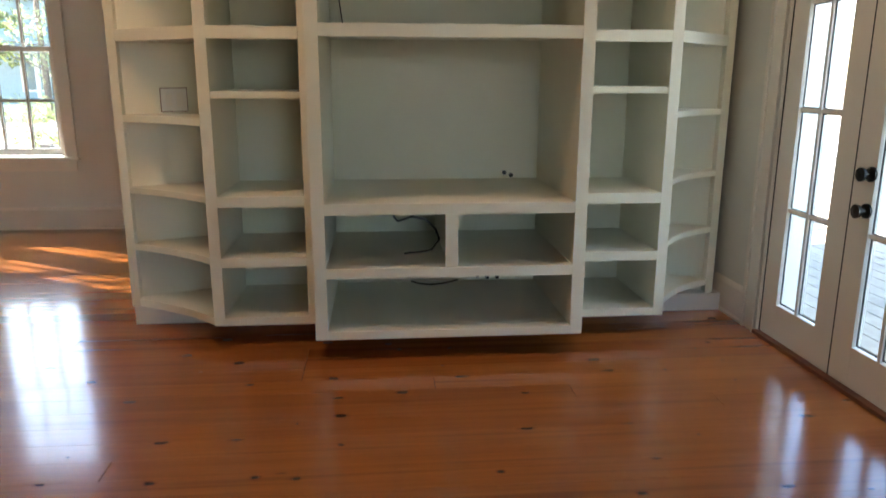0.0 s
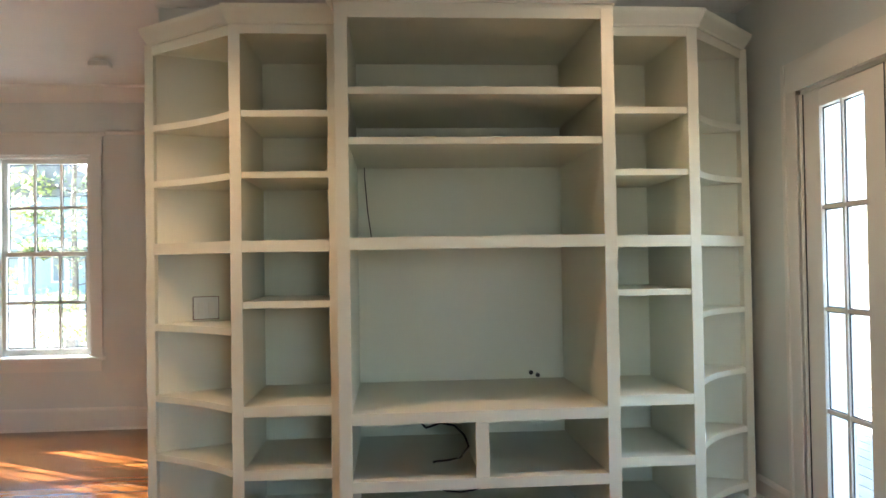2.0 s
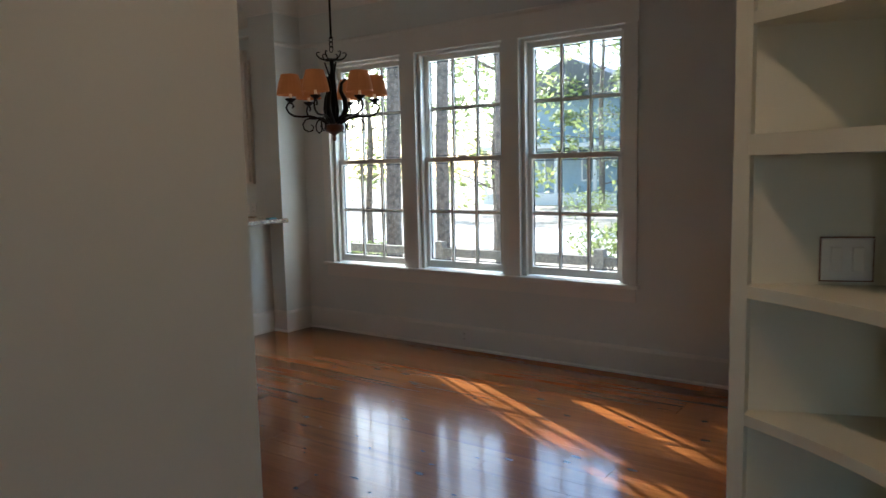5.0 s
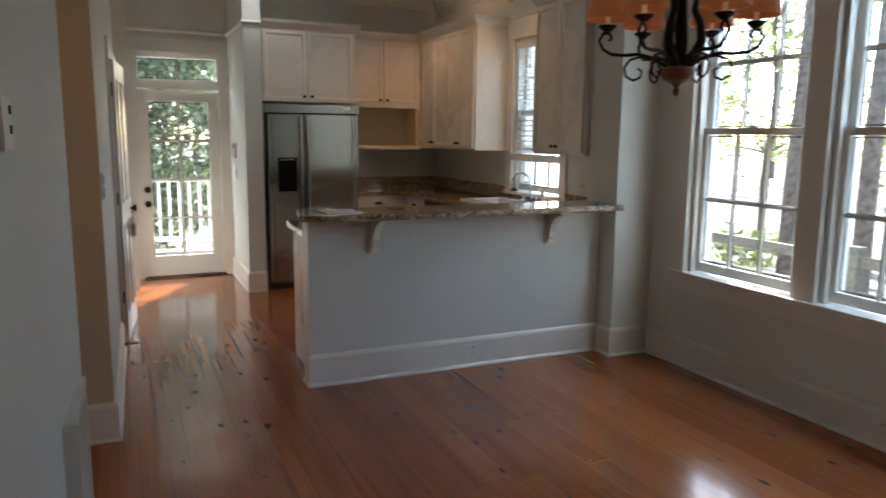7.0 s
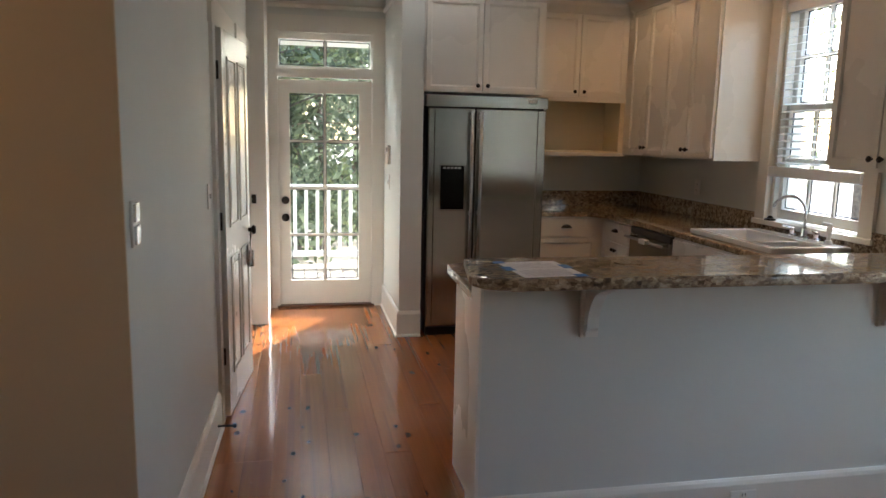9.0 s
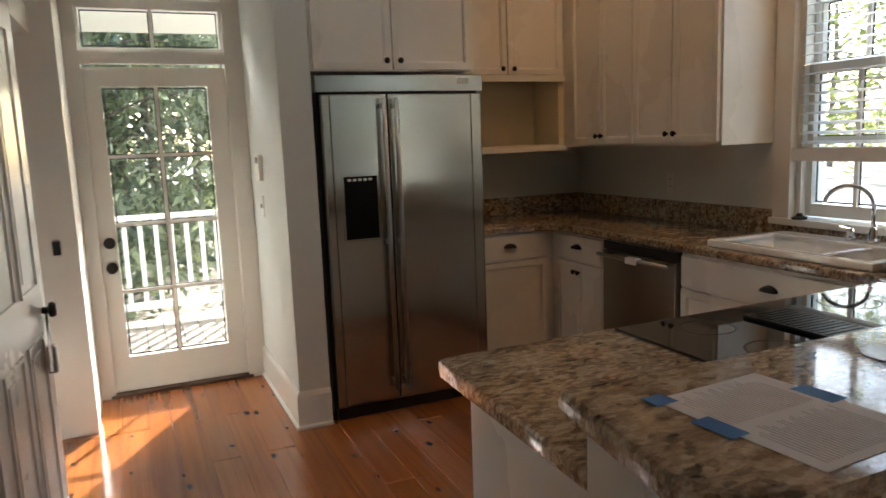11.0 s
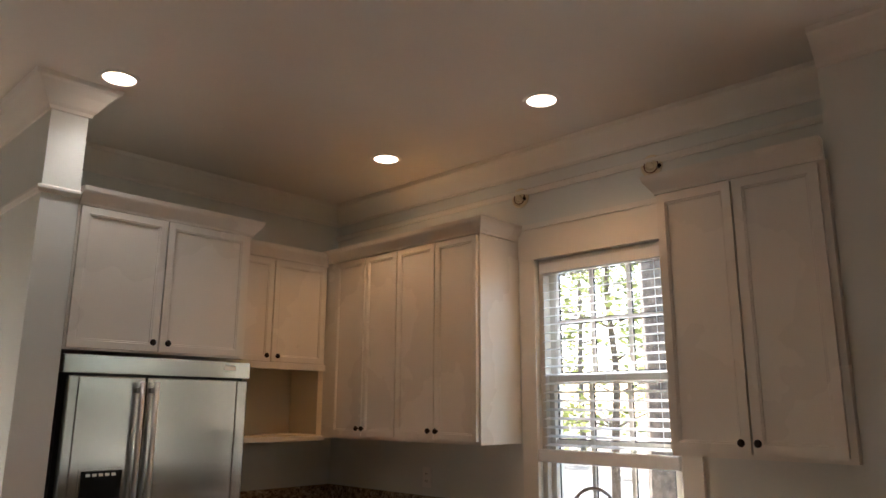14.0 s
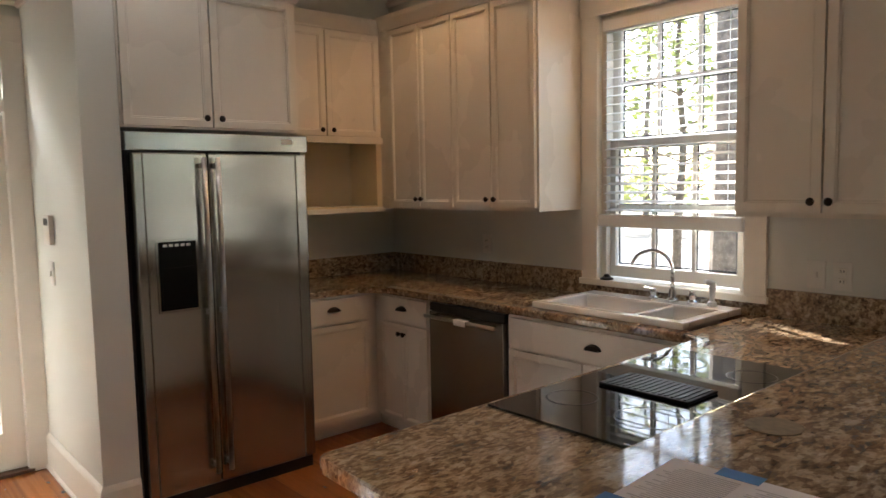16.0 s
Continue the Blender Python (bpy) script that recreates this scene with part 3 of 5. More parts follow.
for y in (6.2, 6.5, 6.81):
    part("cord", BX((XW + 0.018, XW + 0.021, y - 0.001, y + 0.001, 1.39, 2.34)), M_BLIND, bl)


# ---- doors ----
def knob(door, p, axis, mat, name="door_knob"):
    part(name, LATHE([(0.0, 0), (0.03, 0), (0.03, 0.008), (0.012, 0.012), (0.012, 0.04), (0.026, 0.046), (0.029, 0.056), (0.022, 0.068), (0, 0.07)], p, 16, axis=axis), mat, door, "dark bronze door knob", smooth=False)


# back door, full glass
bd = thing("door_1", (1.78, YN + 0.04, 0), "cream painted glazed back door, closed", "door", kind="structure")
sash(bd, YN + 0.035, 1.368, 2.178, 0.015, 1.962, stile=0.11, bottom=0.215, top=0.11, cols=2, rows=4, t=0.042, xy="y")
for z in (0.94, 0.79):
    part("deadbolt" if z > 0.9 else "door_knob", LATHE([(0, 0), (0.034, 0), (0.034, -0.01), (0.014, -0.014), (0.014, -0.035), (0.028, -0.042), (0.03, -0.055), (0, -0.062)], (1.436, YN + 0.035, z), 16, axis="y"), M_DARK, bd, "dark bronze door hardware")
part("threshold", BX((1.36, 2.20, YN - 0.03, YN + 0.1, 0.001, 0.019)), M_SUB, bd, "dark wooden threshold")
tr = thing("window_5", (1.78, YN + 0.04, 2.05), "two-pane transom above the back door", "window", kind="structure")
sash(tr, YN + 0.04, 1.365, 2.195, 2.045, 2.355, stile=0.03, bottom=0.03, top=0.06, cols=2, rows=1, t=0.04, xy="y")
bm = BX((1.306, 1.383, YN - 0.022, YN + 0.0, 0, 2.40), (2.177, 2.283, YN - 0.022, YN, 0, 2.40), (1.383, 2.177, YN - 0.02, YN + 0.03, 1.978, 2.045), (1.306, 2.283, YN - 0.026, YN, 2.345, 2.48), (1.362, 1.384, YN, YN + 0.12, 0, 1.978), (2.176, 2.198, YN, YN + 0.12, 0, 1.978))
single("trim_back_door", bm, M_TRIM, "white painted casing of back door and transom", "door trim", "structure")

# glazed double doors of the living room
for i, (a, b) in enumerate(((0.862, 1.468), (0.252, 0.858))):
    d = thing("door_%d" % (i + 2), ((a + b) / 2, YS, 0), "white glazed leaf of a double door, closed", "door", group="living room double doors", kind="structure")
    sash(d, YS - 0.046, a, b, 0.02, 2.275, stile=0.135, bottom=0.18, top=0.085, cols=2, rows=4, t=0.042, xy="y")
    if i == 1:
        for z in (0.955, 0.80):
            part("deadbolt" if z > 0.9 else "door_knob", LATHE([(0, 0), (0.032, 0), (0.032, 0.01), (0.013, 0.014), (0.013, 0.035), (0.028, 0.042), (0.03, 0.055), (0, 0.062)], (0.745, YS - 0.004, z), 16, axis="y"), M_DARK, d, "dark bronze door hardware")
bm = BX((1.48, 1.60, YS, YS + 0.022, 0, 2.30), (0.12, 0.24, YS, YS + 0.022, 0, 2.30), (0.10, 1.62, YS, YS + 0.026, 2.30, 2.46), (1.469, 1.481, YS - 0.2, YS, 0, 2.29), (0.239, 0.251, YS - 0.2, YS, 0, 2.29), (0.24, 1.48, YS - 0.2, YS, 2.277, 2.301),
        (1.585, 1.61, YS, YS + 0.034, 0, 2.46), (1.48, 1.495, YS, YS + 0.03, 0, 2.30), (1.47, 1.4795, YS - 0.003, YS + 0.016, 0.02, 2.276), (0.2405, 0.25, YS - 0.003, YS + 0.016, 0.02, 2.276))
single("trim_double_doors", bm, M_TRIM, "white painted casing of the double doors", "door trim", "structure")
single("weatherstrip", BX((1.462, 1.4695, YS - 0.0035, YS - 0.0005, 0.02, 2.276), (0.856, 0.864, YS - 0.02, YS - 0.003, 0.02, 2.276), (0.2505, 0.258, YS - 0.0035, YS - 0.0005, 0.02, 2.276)), M_BLACK, "dark weatherstrip in the gaps of the double doors", "weatherstrip", "structure")
single("threshold", BX((0.24, 1.48, YS - 0.2, YS + 0.03, 0.0, 0.018)), M_BRONZE_W, "dark brown wooden door threshold", "threshold", "structure")

# closet door in the hall, ajar by its thickness
cd = thing("door_4", (hx(6.5), 6.5, 0), "white panelled closet door in the hall, slightly ajar", "door", kind="structure")
ang = math.atan2(0.07, 0.76)
leaf = bmesh.new()
BX((0, 0.038, 0, 0.76, 0.012, 2.03), bm=leaf)
for z0, z1 in ((0.22, 0.86), (1.02, 1.90)):
    for y0, y1 in ((0.11, 0.345), (0.415, 0.65)):
        BX((0.030, 0.046, y0, y1, z0, z0 + 0.014), (0.030, 0.046, y0, y1, z1 - 0.014, z1), (0.030, 0.046, y0, y0 + 0.014, z0, z1), (0.030, 0.046, y1 - 0.014, y1, z0, z1), (0.030, 0.043, y0 + 0.045, y1 - 0.045, z0 + 0.045, z1 - 0.045), bm=leaf)
bmesh.ops.transform(leaf, matrix=Matrix.Translation((hx(6.5) + 0.008, 6.5, 0)) @ Matrix.Rotation(-ang, 4, "Z"), verts=leaf.verts)
part("leaf", leaf, M_CAB, cd)
knob(cd, (1.222, 7.19, 0.93), "x", M_DARK)
part("tag", PRISM([(7.05, 0.74), (7.13, 0.72), (7.18, 0.86), (7.15, 0.89), (7.07, 0.84)], 1.262, 1.264, "x"), M_PAPER, cd, "white paper tag hanging from the knob")
part("tag_string", TUBE([(1.263, 7.165, 0.875), (1.262, 7.185, 0.92)], 0.0015, 5), M_PLATE, cd)
part("lockbox", BX((1.235, 1.275, 7.17, 7.215, 0.70, 0.80), bevel=0.008), M_STEEL, cd, "grey metal key box hanging from the knob")
part("shackle", TUBE([(1.255, 7.178, 0.79), (1.255, 7.175, 0.9), (1.255, 7.19, 0.925), (1.255, 7.207, 0.9), (1.255, 7.207, 0.79)], 0.004, 6), M_STEEL, cd)
for z in (0.30, 1.02, 1.78):
    part("hinge", BX((hx(6.5) + 0.004, hx(6.5) + 0.03, 6.484, 6.499, z, z + 0.09)), M_DARK, cd)
bm = bmesh.new()
for a, b, z0, z1 in ((6.39, 6.478, 0, 2.04), (7.282, 7.37, 0, 2.04), (7.53, 7.618, 0, 2.06), (6.37, 7.39, 2.04, 2.17), (7.51, 8.42, 2.06, 2.19)):
    PRISM([(hx(a), a), (hx(b), b), (hx(b) + 0.02, b), (hx(a) + 0.02, a)], z0, z1, bm=bm)
single("trim_hall_doors", bm, M_TRIM, "white painted casings of the hall doorways", "door trim", "structure")
sp = thing("strike_plate", (1.21, 8.418, 1.0), "small dark metal strike plate in the door jamb", "strike plate")
part("plate", BX((1.19, 1.225, 8.412, 8.419, 0.97, 1.04)), M_DARK, sp)
ds = thing("door_stop", (hx(6.2) + 0.03, 6.2, 0.07), "small dark metal door stop on the baseboard", "door stop")
part("rod", TUBE([(hx(6.2) + 0.016, 6.2, 0.08), (hx(6.2) + 0.095, 6.2, 0.08)], 0.006, 8), M_DARK, ds)
part("bumper", LATHE([(0, 0), (0.012, 0), (0.012, 0.016), (0, 0.018)], (hx(6.2) + 0.09, 6.2, 0.08), 12, axis="x"), M_BLACK, ds)

# ---- built-in bookcase ----
ZB, ZT = 0.105, 2.635
RAILS = [(0.105, 0.145), (0.41, 0.458), (0.715, 0.767), (1.515, 1.572)]
bc = thing("built_in_bookcase", (1.9, -1.35, 0), "empty white painted built-in bookcase with a deep television bay", "bookcase")
XB = 2.12
part("plinth", BX((1.87, 2.139, YS + 0.03, 0.34, 0.001, 0.104)), M_TRIM, bc, "recessed white plinth under the bookcase")
part("back_panel", BX((XB, 2.139, -2.96, 0.33, ZB, ZT)), M_BOOK, bc)


def bay(x, y0, y1, shelves, rails, col=0.055):
    """One section: two uprights (y0 < y1) and face rails and boards; front plane x."""
    for a, b in ((y0, y0 + col), (y1 - col, y1)):
        part("upright", BX((x, x + 0.022, a, b, ZB, ZT), bevel=0.002), M_BOOK, bc)
        part("side_panel", BX((x + 0.022, XB, a + 0.0015, b - 0.0015, ZB, ZT - 0.031)), M_BOOK, bc)
    for a, b in rails:
        part("face_rail", BX((x + 0.0015, x + 0.022, y0 + col, y1 - col, a, b)), M_BOOK, bc)
        part("fixed_shelf", BX((x + 0.022, XB, y0 + col - 0.002, y1 - col + 0.002, b - 0.024, b - 0.001)), M_BOOK, bc)
    part("face_rail", BX((x + 0.0015, x + 0.022, y0 + col, y1 - col, ZT - 0.05, ZT)), M_BOOK, bc)
    part("top_panel", BX((x + 0.022, XB, y0, y1, ZT - 0.03, ZT - 0.005)), M_BOOK, bc)
    for a, b in shelves:
        part("shelf", BX((x + 0.012, XB, y0 + col, y1 - col, a, b), bevel=0.002), M_BOOK, bc)


bay(1.25, -2.005, -0.70, [(2.0, 2.034), (2.232, 2.267)], RAILS, 0.06)
part("divider", BX((1.2515, 1.272, -1.385, -1.325, 0.46, 0.714)), M_BOOK, bc)
part("side_panel", BX((1.272, XB, -1.367, -1.343, 0.46, 0.714)), M_BOOK, bc)
bay(1.50, -0.70, -0.17, [(1.24, 1.274), (1.878, 1.91), (2.178, 2.212)], RAILS)
bay(1.50, -2.52, -2.005, [(1.268, 1.30), (1.878, 1.91), (2.192, 2.226)], RAILS)
part("top_panel", BX((1.29, 1.86, -2.0, -0.705, ZT, ZT + 0.02)), M_BOOK, bc)


def wing(xa, ya, xb, yb, zs, bow):
    """Angled open end: boards with a bowed-in front from (xa, ya) to (xb, yb)."""
    front = []
    for i in range(9):
        t = i / 8
        k = 4 * t * (1 - t) * bow
        nx, ny = (yb - ya), -(xb - xa)
        l = math.hypot(nx, ny)
        s = 1 if nx > 0 else -1
        front.append((xa + (xb - xa) * t + s * nx / l * k, ya + (yb - ya) * t + s * ny / l * k))
    side = -1 if yb > ya else 1
    poly = front + [(xb + 0.03, yb), (XB, ya)]
    straight = [(xa, ya), (xb, yb), (xb + 0.03, yb), (XB, ya)]
    for z0, z1 in zs:
        part("wing_shelf", PRISM(straight if z1 - z0 > 0.05 else poly, z0, z1), M_BOOK, bc)
    part("wing_back", PRISM([(xb + 0.03, yb), (XB, ya + 0.004 * side), (XB + 0.019, ya + 0.004 * side), (xb + 0.049, yb)], ZB, ZT - 0.032), M_BOOK, bc)
    part("end_post", BX((xb - 0.012, xb + 0.05, yb - 0.022, yb + 0.022, ZB, ZT)), M_BOOK, bc)
    part("end_panel", BX((xb + 0.05, 2.139, yb - 0.012, yb + 0.016, ZB if yb < 0 else 0.001, ZT)), M_BOOK, bc)
    part("wing_head", PRISM([(xa, ya), (xb, yb), (xb + 0.02, yb), (xa + 0.02, ya)], ZT - 0.055, ZT), M_BOOK, bc)
    bm = bmesh.new()
    d = Vector((xb - xa, yb - ya, 0)).normalized()
    o = Vector((d.y, -d.x, 0))
    if o.x > 0:
        o = -o
    MOULD(CROWN_S, (xa, ya, ZT - 0.005), (xb, yb, ZT - 0.005), o, bm, 0.3, 0.3)
    part("crown", bm, M_BOOK, bc)


wing(1.515, -0.17, 1.885, 0.33, [(0.105, 0.145), (0.425, 0.458), (0.735, 0.767), (1.11, 1.145), (1.515, 1.572), (1.873, 1.905), (2.172, 2.206), (2.60, 2.63)], 0.03)
wing(1.515, -2.52, 1.90, -2.955, [(0.15, 0.185), (0.47, 0.50), (0.80, 0.83), (1.145, 1.175), (1.515, 1.572), (1.873, 1.905), (2.172, 2.206), (2.60, 2.63)], 0.05)
bm = bmesh.new()
MOULD(CROWN_S, (1.50, -0.70, ZT - 0.005), (1.50, -0.17, ZT - 0.005), (-1, 0, 0), bm, 0, 0.5)
MOULD(CROWN_S, (1.50, -2.52, ZT - 0.005), (1.50, -2.005, ZT - 0.005), (-1, 0, 0), bm, 0.5, 0)
MOULD(CROWN_S, (1.25, -2.005, ZT + 0.02), (1.25, -0.70, ZT + 0.02), (-1, 0, 0), bm, 1, 1)
BX((1.2505, 1.28, -2.005, -0.70, ZT, ZT + 0.04), bm=bm)
for y, s in ((-2.005, -1), (-0.70, 1)):
    MOULD(CROWN_S, (1.25, y, ZT + 0.02), (1.50, y, ZT + 0.02), (0, s, 0), bm, 1, 0)
part("crown", bm, M_BOOK, bc, "white stepped crown moulding")

wp = thing("wall_outlet", (2.013, 0.075, 1.2), "ivory double outlet plate inside the bookcase wing", "outlet")
slant = Matrix.Translation((2.0106, 0.078, 1.22)) @ Matrix.Rotation(math.atan2(0.205, 0.5), 4, "Z")


def on_slant(x0, x1, y0, y1, z0, z1, bevel=0.0):
    bm = BX((x0, x1, y0, y1, z0, z1), bevel=bevel)
    bmesh.ops.transform(bm, matrix=slant, verts=bm.verts)
    return bm


part("cover_plate", on_slant(-0.010, -0.001, -0.066, 0.066, -0.06, 0.06, 0.003), M_PLATE, wp)
part("plate_outline", on_slant(-0.005, 0.0, -0.0695, 0.0695, -0.0635, 0.0635), M_BRONZE_W, wp)
for y in (-0.028, 0.028):
    part("socket", on_slant(-0.0135, -0.006, y - 0.016, y + 0.016, -0.035, 0.035, 0.003), M_TRIM, wp)
cb = thing("loose_cable", (1.7, -1.2, 0.46), "loose black cable lying in the bookcase", "cable")
pts = [(2.0, -1.10, 0.60), (1.7, -1.09, 0.62), (1.56, -1.11, 0.625), (1.55, -1.18, 0.65), (1.55, -1.25, 0.635), (1.55, -1.30, 0.585), (1.55, -1.32, 0.53), (1.55, -1.28, 0.475), (1.54, -1.22, 0.466), (1.53, -1.16, 0.466), (1.52, -1.14, 0.464)]
part("cord", TUBE(pts, 0.006, 6), M_BLACK, cb, smooth=True)
cb2 = thing("loose_cable", (2.0, -1.35, 0.40), "short black cable ends at the back of the bookcase", "cable")
part("cord", TUBE([(2.112, -1.48, 0.152), (2.05, -1.40, 0.1515), (2.02, -1.32, 0.1515), (2.05, -1.24, 0.1515), (2.1, -1.20, 0.152)], 0.006, 6), M_BLACK, cb2)
for y, z in ((-1.60, 0.175), (-1.66, 0.165), (-1.72, 0.165), (-1.75, 0.80), (-1.79, 0.785)):
    part("terminal", LATHE([(0, 0), (0.013, 0), (0.013, -0.012), (0, -0.013)], (2.119, y, z), 10, axis="x"), M_BLACK, cb2)
tc = thing("thin_cable", (2.1, -0.75, 1.8), "thin grey cable hanging down the bookcase back", "cable")
part("cord", TUBE([(2.116, -0.80, 2.17), (2.112, -0.80, 1.95), (2.108, -0.815, 1.75), (2.1, -0.835, 1.6), (2.08, -0.84, 1.5745)], 0.003, 6), M_DARK, tc)

# wall fittings of the core wall
def plate(name, label, cat, p, n, w=0.075, h=0.12, kind="switch", gangs=1):
    """p: centre on the wall; n: 'x+', 'x-', 'y-' the way it faces."""
    t = thing(name, p, label, cat)
    x, y, z = p
    s = 1 if n[1] == "+" else -1

    def b(u0, u1, v0, v1, d0, d1):
        return (x + s * d0, x + s * d1, y + u0, y + u1, z + v0, z + v1) if n[0] == "x" else (x + u0, x + u1, y + s * d0, y + s * d1, z + v0, z + v1)
    part("cover_plate", BX(b(-w / 2, w / 2, -h / 2, h / 2, 0, 0.006), bevel=0.002), M_PLATE, t)
    for g in range(gangs):
        c = (g - (gangs - 1) / 2) * 0.046
        if kind == "switch":
            part("toggle", BX(b(c - 0.006, c + 0.006, -0.012, 0.012, 0.005, 0.016)), M_PLATE, t)
        else:
            for v in (-0.022, 0.022):
                part("socket", BX(b(c - 0.016, c + 0.016, v - 0.014, v + 0.014, 0.005, 0.009), bevel=0.002), M_TRIM, t)
                part("slots", BX(b(c - 0.008, c - 0.005, v - 0.006, v + 0.006, 0.0085, 0.0095), b(c + 0.005, c + 0.008, v - 0.006, v + 0.006, 0.0085, 0.0095)), M_BLACK, t)
    return t


sw = thing("light_switch", (hx(4.79), 4.79, 1.27), "white plate with two stacked rocker switches", "switch")
part("cover_plate", BX((hx(4.79), hx(4.79) + 0.008, 4.755, 4.825, 1.205, 1.335), bevel=0.003), M_PLATE, sw)
for z in (1.212, 1.275):
    part("rocker", BX((hx(4.79) + 0.007, hx(4.79) + 0.016, 4.765, 4.815, z, z + 0.052), bevel=0.003), M_PORC, sw)
plate("light_switch", "white toggle switch plate beside the closet door", "switch", (hx(6.3), 6.22, 1.22), "x+", 0.075, 0.12)
plate("wall_outlet", "white outlet in the bar's baseboard", "outlet", (3.28, 5.0715, 0.115), "y-", 0.115, 0.075, "outlet", 1)
plate("wall_outlet", "white outlet in the dining room baseboard", "outlet", (4.578, 3.1, 0.115), "x-", 0.115, 0.075, "outlet", 1)
plate("wall_outlet", "white outlet above the kitchen backsplash", "outlet", (4.599, 7.79, 1.165), "x-", 0.075, 0.12, "outlet")
plate("light_switch", "white toggle switch plate above the backsplash", "switch", (4.599, 5.785, 1.135), "x-", 0.075, 0.12)
plate("wall_outlet", "white outlet beside the kitchen window", "outlet", (4.599, 5.68, 1.135), "x-", 0.075, 0.12, "outlet")
plate("wall_outlet", "white outlet behind the kitchen counter", "outlet", (3.62, YK - 0.001, 1.15), "y-", 0.075, 0.12, "outlet")
plate("light_switch", "white toggle switch plate beside the back door", "switch", (2.284, 8.62, 1.13), "x-", 0.075, 0.12)
kp = thing("alarm_keypad", (2.28, 8.60, 1.36), "white alarm keypad beside the back door", "keypad")
part("housing", BX((2.26, 2.284, 8.54, 8.66, 1.28, 1.43), bevel=0.005), M_PLATE, kp)
part("display", BX((2.258, 2.2605, 8.56, 8.64, 1.38, 1.415)), M_DARK, kp)
th = thing("thermostat", (0.98, 2.7, 1.55), "white wall thermostat with dark buttons", "thermostat")
part("housing", BX((0.955, 0.984, 2.55, 2.68, 1.49, 1.60), bevel=0.006), M_PLATE, th)
for z in (1.525, 1.565):
    part("button", BX((0.983, 0.987, 2.63, 2.655, z, z + 0.018)), M_DARK, th)
vg = thing("return_air_grille", (1.0, 3.4, 0.4), "white louvred return air grille low on the wall", "grille")
part("frame", BX((0.97, 1.035, 3.14, 3.165, 0.2, 0.69), (0.975, 1.035, 3.585, 3.61, 0.2, 0.69), (0.975, 1.034, 3.165, 3.585, 0.665, 0.69), (0.975, 1.034, 3.165, 3.585, 0.2, 0.225)), M_TRIM, vg)
for i in range(14):
    y = 3.18 + i * 0.029
    part("louvre", BX((0.99, 1.028, y, y + 0.012, 0.225, 0.665)), M_TRIM, vg)
sd = thing("smoke_detector", (3.72, 1.32, ZC), "small grey ceiling fitting of two stubs", "smoke detector")
part("base", LATHE([(0, 0), (0.06, 0), (0.06, -0.015), (0, -0.018)], (3.72, 1.32, ZC), 20), M_PLATE, sd)
part("head", BX((3.66, 3.76, 1.22, 1.38, ZC - 0.06, ZC - 0.018), bevel=0.012), M_CEIL, sd)


# ---- kitchen cabinets ----
def panel_front(cab, name, face, u0, u1, z0, z1, at, frame=0.055, t=0.02):
    """A framed door or drawer front. face 'x-' or 'y-': the way it looks; u along the wall; at: the plane of its back."""
    def b(a0, a1, d0, d1, c0, c1):
        return (at - d1, at - d0, a0, a1, c0, c1) if face == "x-" else (a0, a1, at - d1, at - d0, c0, c1)
    bm = BX(b(u0, u1, 0, t, z0, z1))
    k = 0 if face == "x-" else 1
    front = min(bm.faces, key=lambda f: f.calc_center_median()[k])
    bmesh.ops.inset_region(bm, faces=[front], thickness=0.002, depth=0.0)
    bmesh.ops.inset_region(bm, faces=[front], thickness=frame - 0.008, depth=0.0)
    bmesh.ops.inset_region(bm, faces=[front], thickness=0.005, depth=-0.004)
    bmesh.ops.inset_region(bm, faces=[front], thickness=0.006, depth=0.001)
    bmesh.ops.inset_region(bm, faces=[front], thickness=0.004, depth=-0.006)
    return part(name, bm, M_CAB, cab)


def flat_front(cab, name, face, u0, u1, z0, z1, at, t=0.02):
    bm = BX((at - t, at, u0, u1, z0, z1), bevel=0.003) if face == "x-" else BX((u0, u1, at - t, at, z0, z1), bevel=0.003)
    return part(name, bm, M_CAB, cab)


def cab_knob(door, face, u, z, at):
    prof = [(0, 0), (0.006, 0), (0.006, -0.012), (0.014, -0.016), (0.016, -0.022), (0.011, -0.028), (0, -0.03)]
    part("knob", LATHE(prof, (at, u, z) if face == "x-" else (u, at, z), 12, axis=face[0]), M_DARK, door, "dark bronze knob")


def cup_pull(front, face, u, z, at):
    bm = bmesh.new()
    n = 8
    rows = []
    for i in range(n + 1):
        a = math.pi * i / n
        rows.append([(u + 0.045 * math.cos(a), z - 0.012 + 0.028 * math.sin(a), 0.0), (u + 0.040 * math.cos(a), z - 0.012 + 0.022 * math.sin(a), 0.020), (u + 0.03 * math.cos(a), z - 0.012 + 0.008 * math.sin(a), 0.026)])
    vs = [[bm.verts.new((at - d, a, c) if face == "x-" else (a, at - d, c)) for a, c, d in r] for r in rows]
    for p, q in zip(vs, vs[1:]):
        for k in range(2):
            bm.faces.new((p[k], p[k + 1], q[k + 1], q[k]))
    bm.faces.new([r[2] for r in vs])
    bm.faces.new([r[0] for r in vs][::-1])
    part("cup_pull", bm, M_DARK, front, "dark bronze cup pull")


def cab_crown(cab, runs):
    bm = bmesh.new()
    for p0, p1, o, a, b in runs:
        MOULD(CROWN_S, p0, p1, o, bm, a, b)
    part("crown", bm, M_CAB, cab)


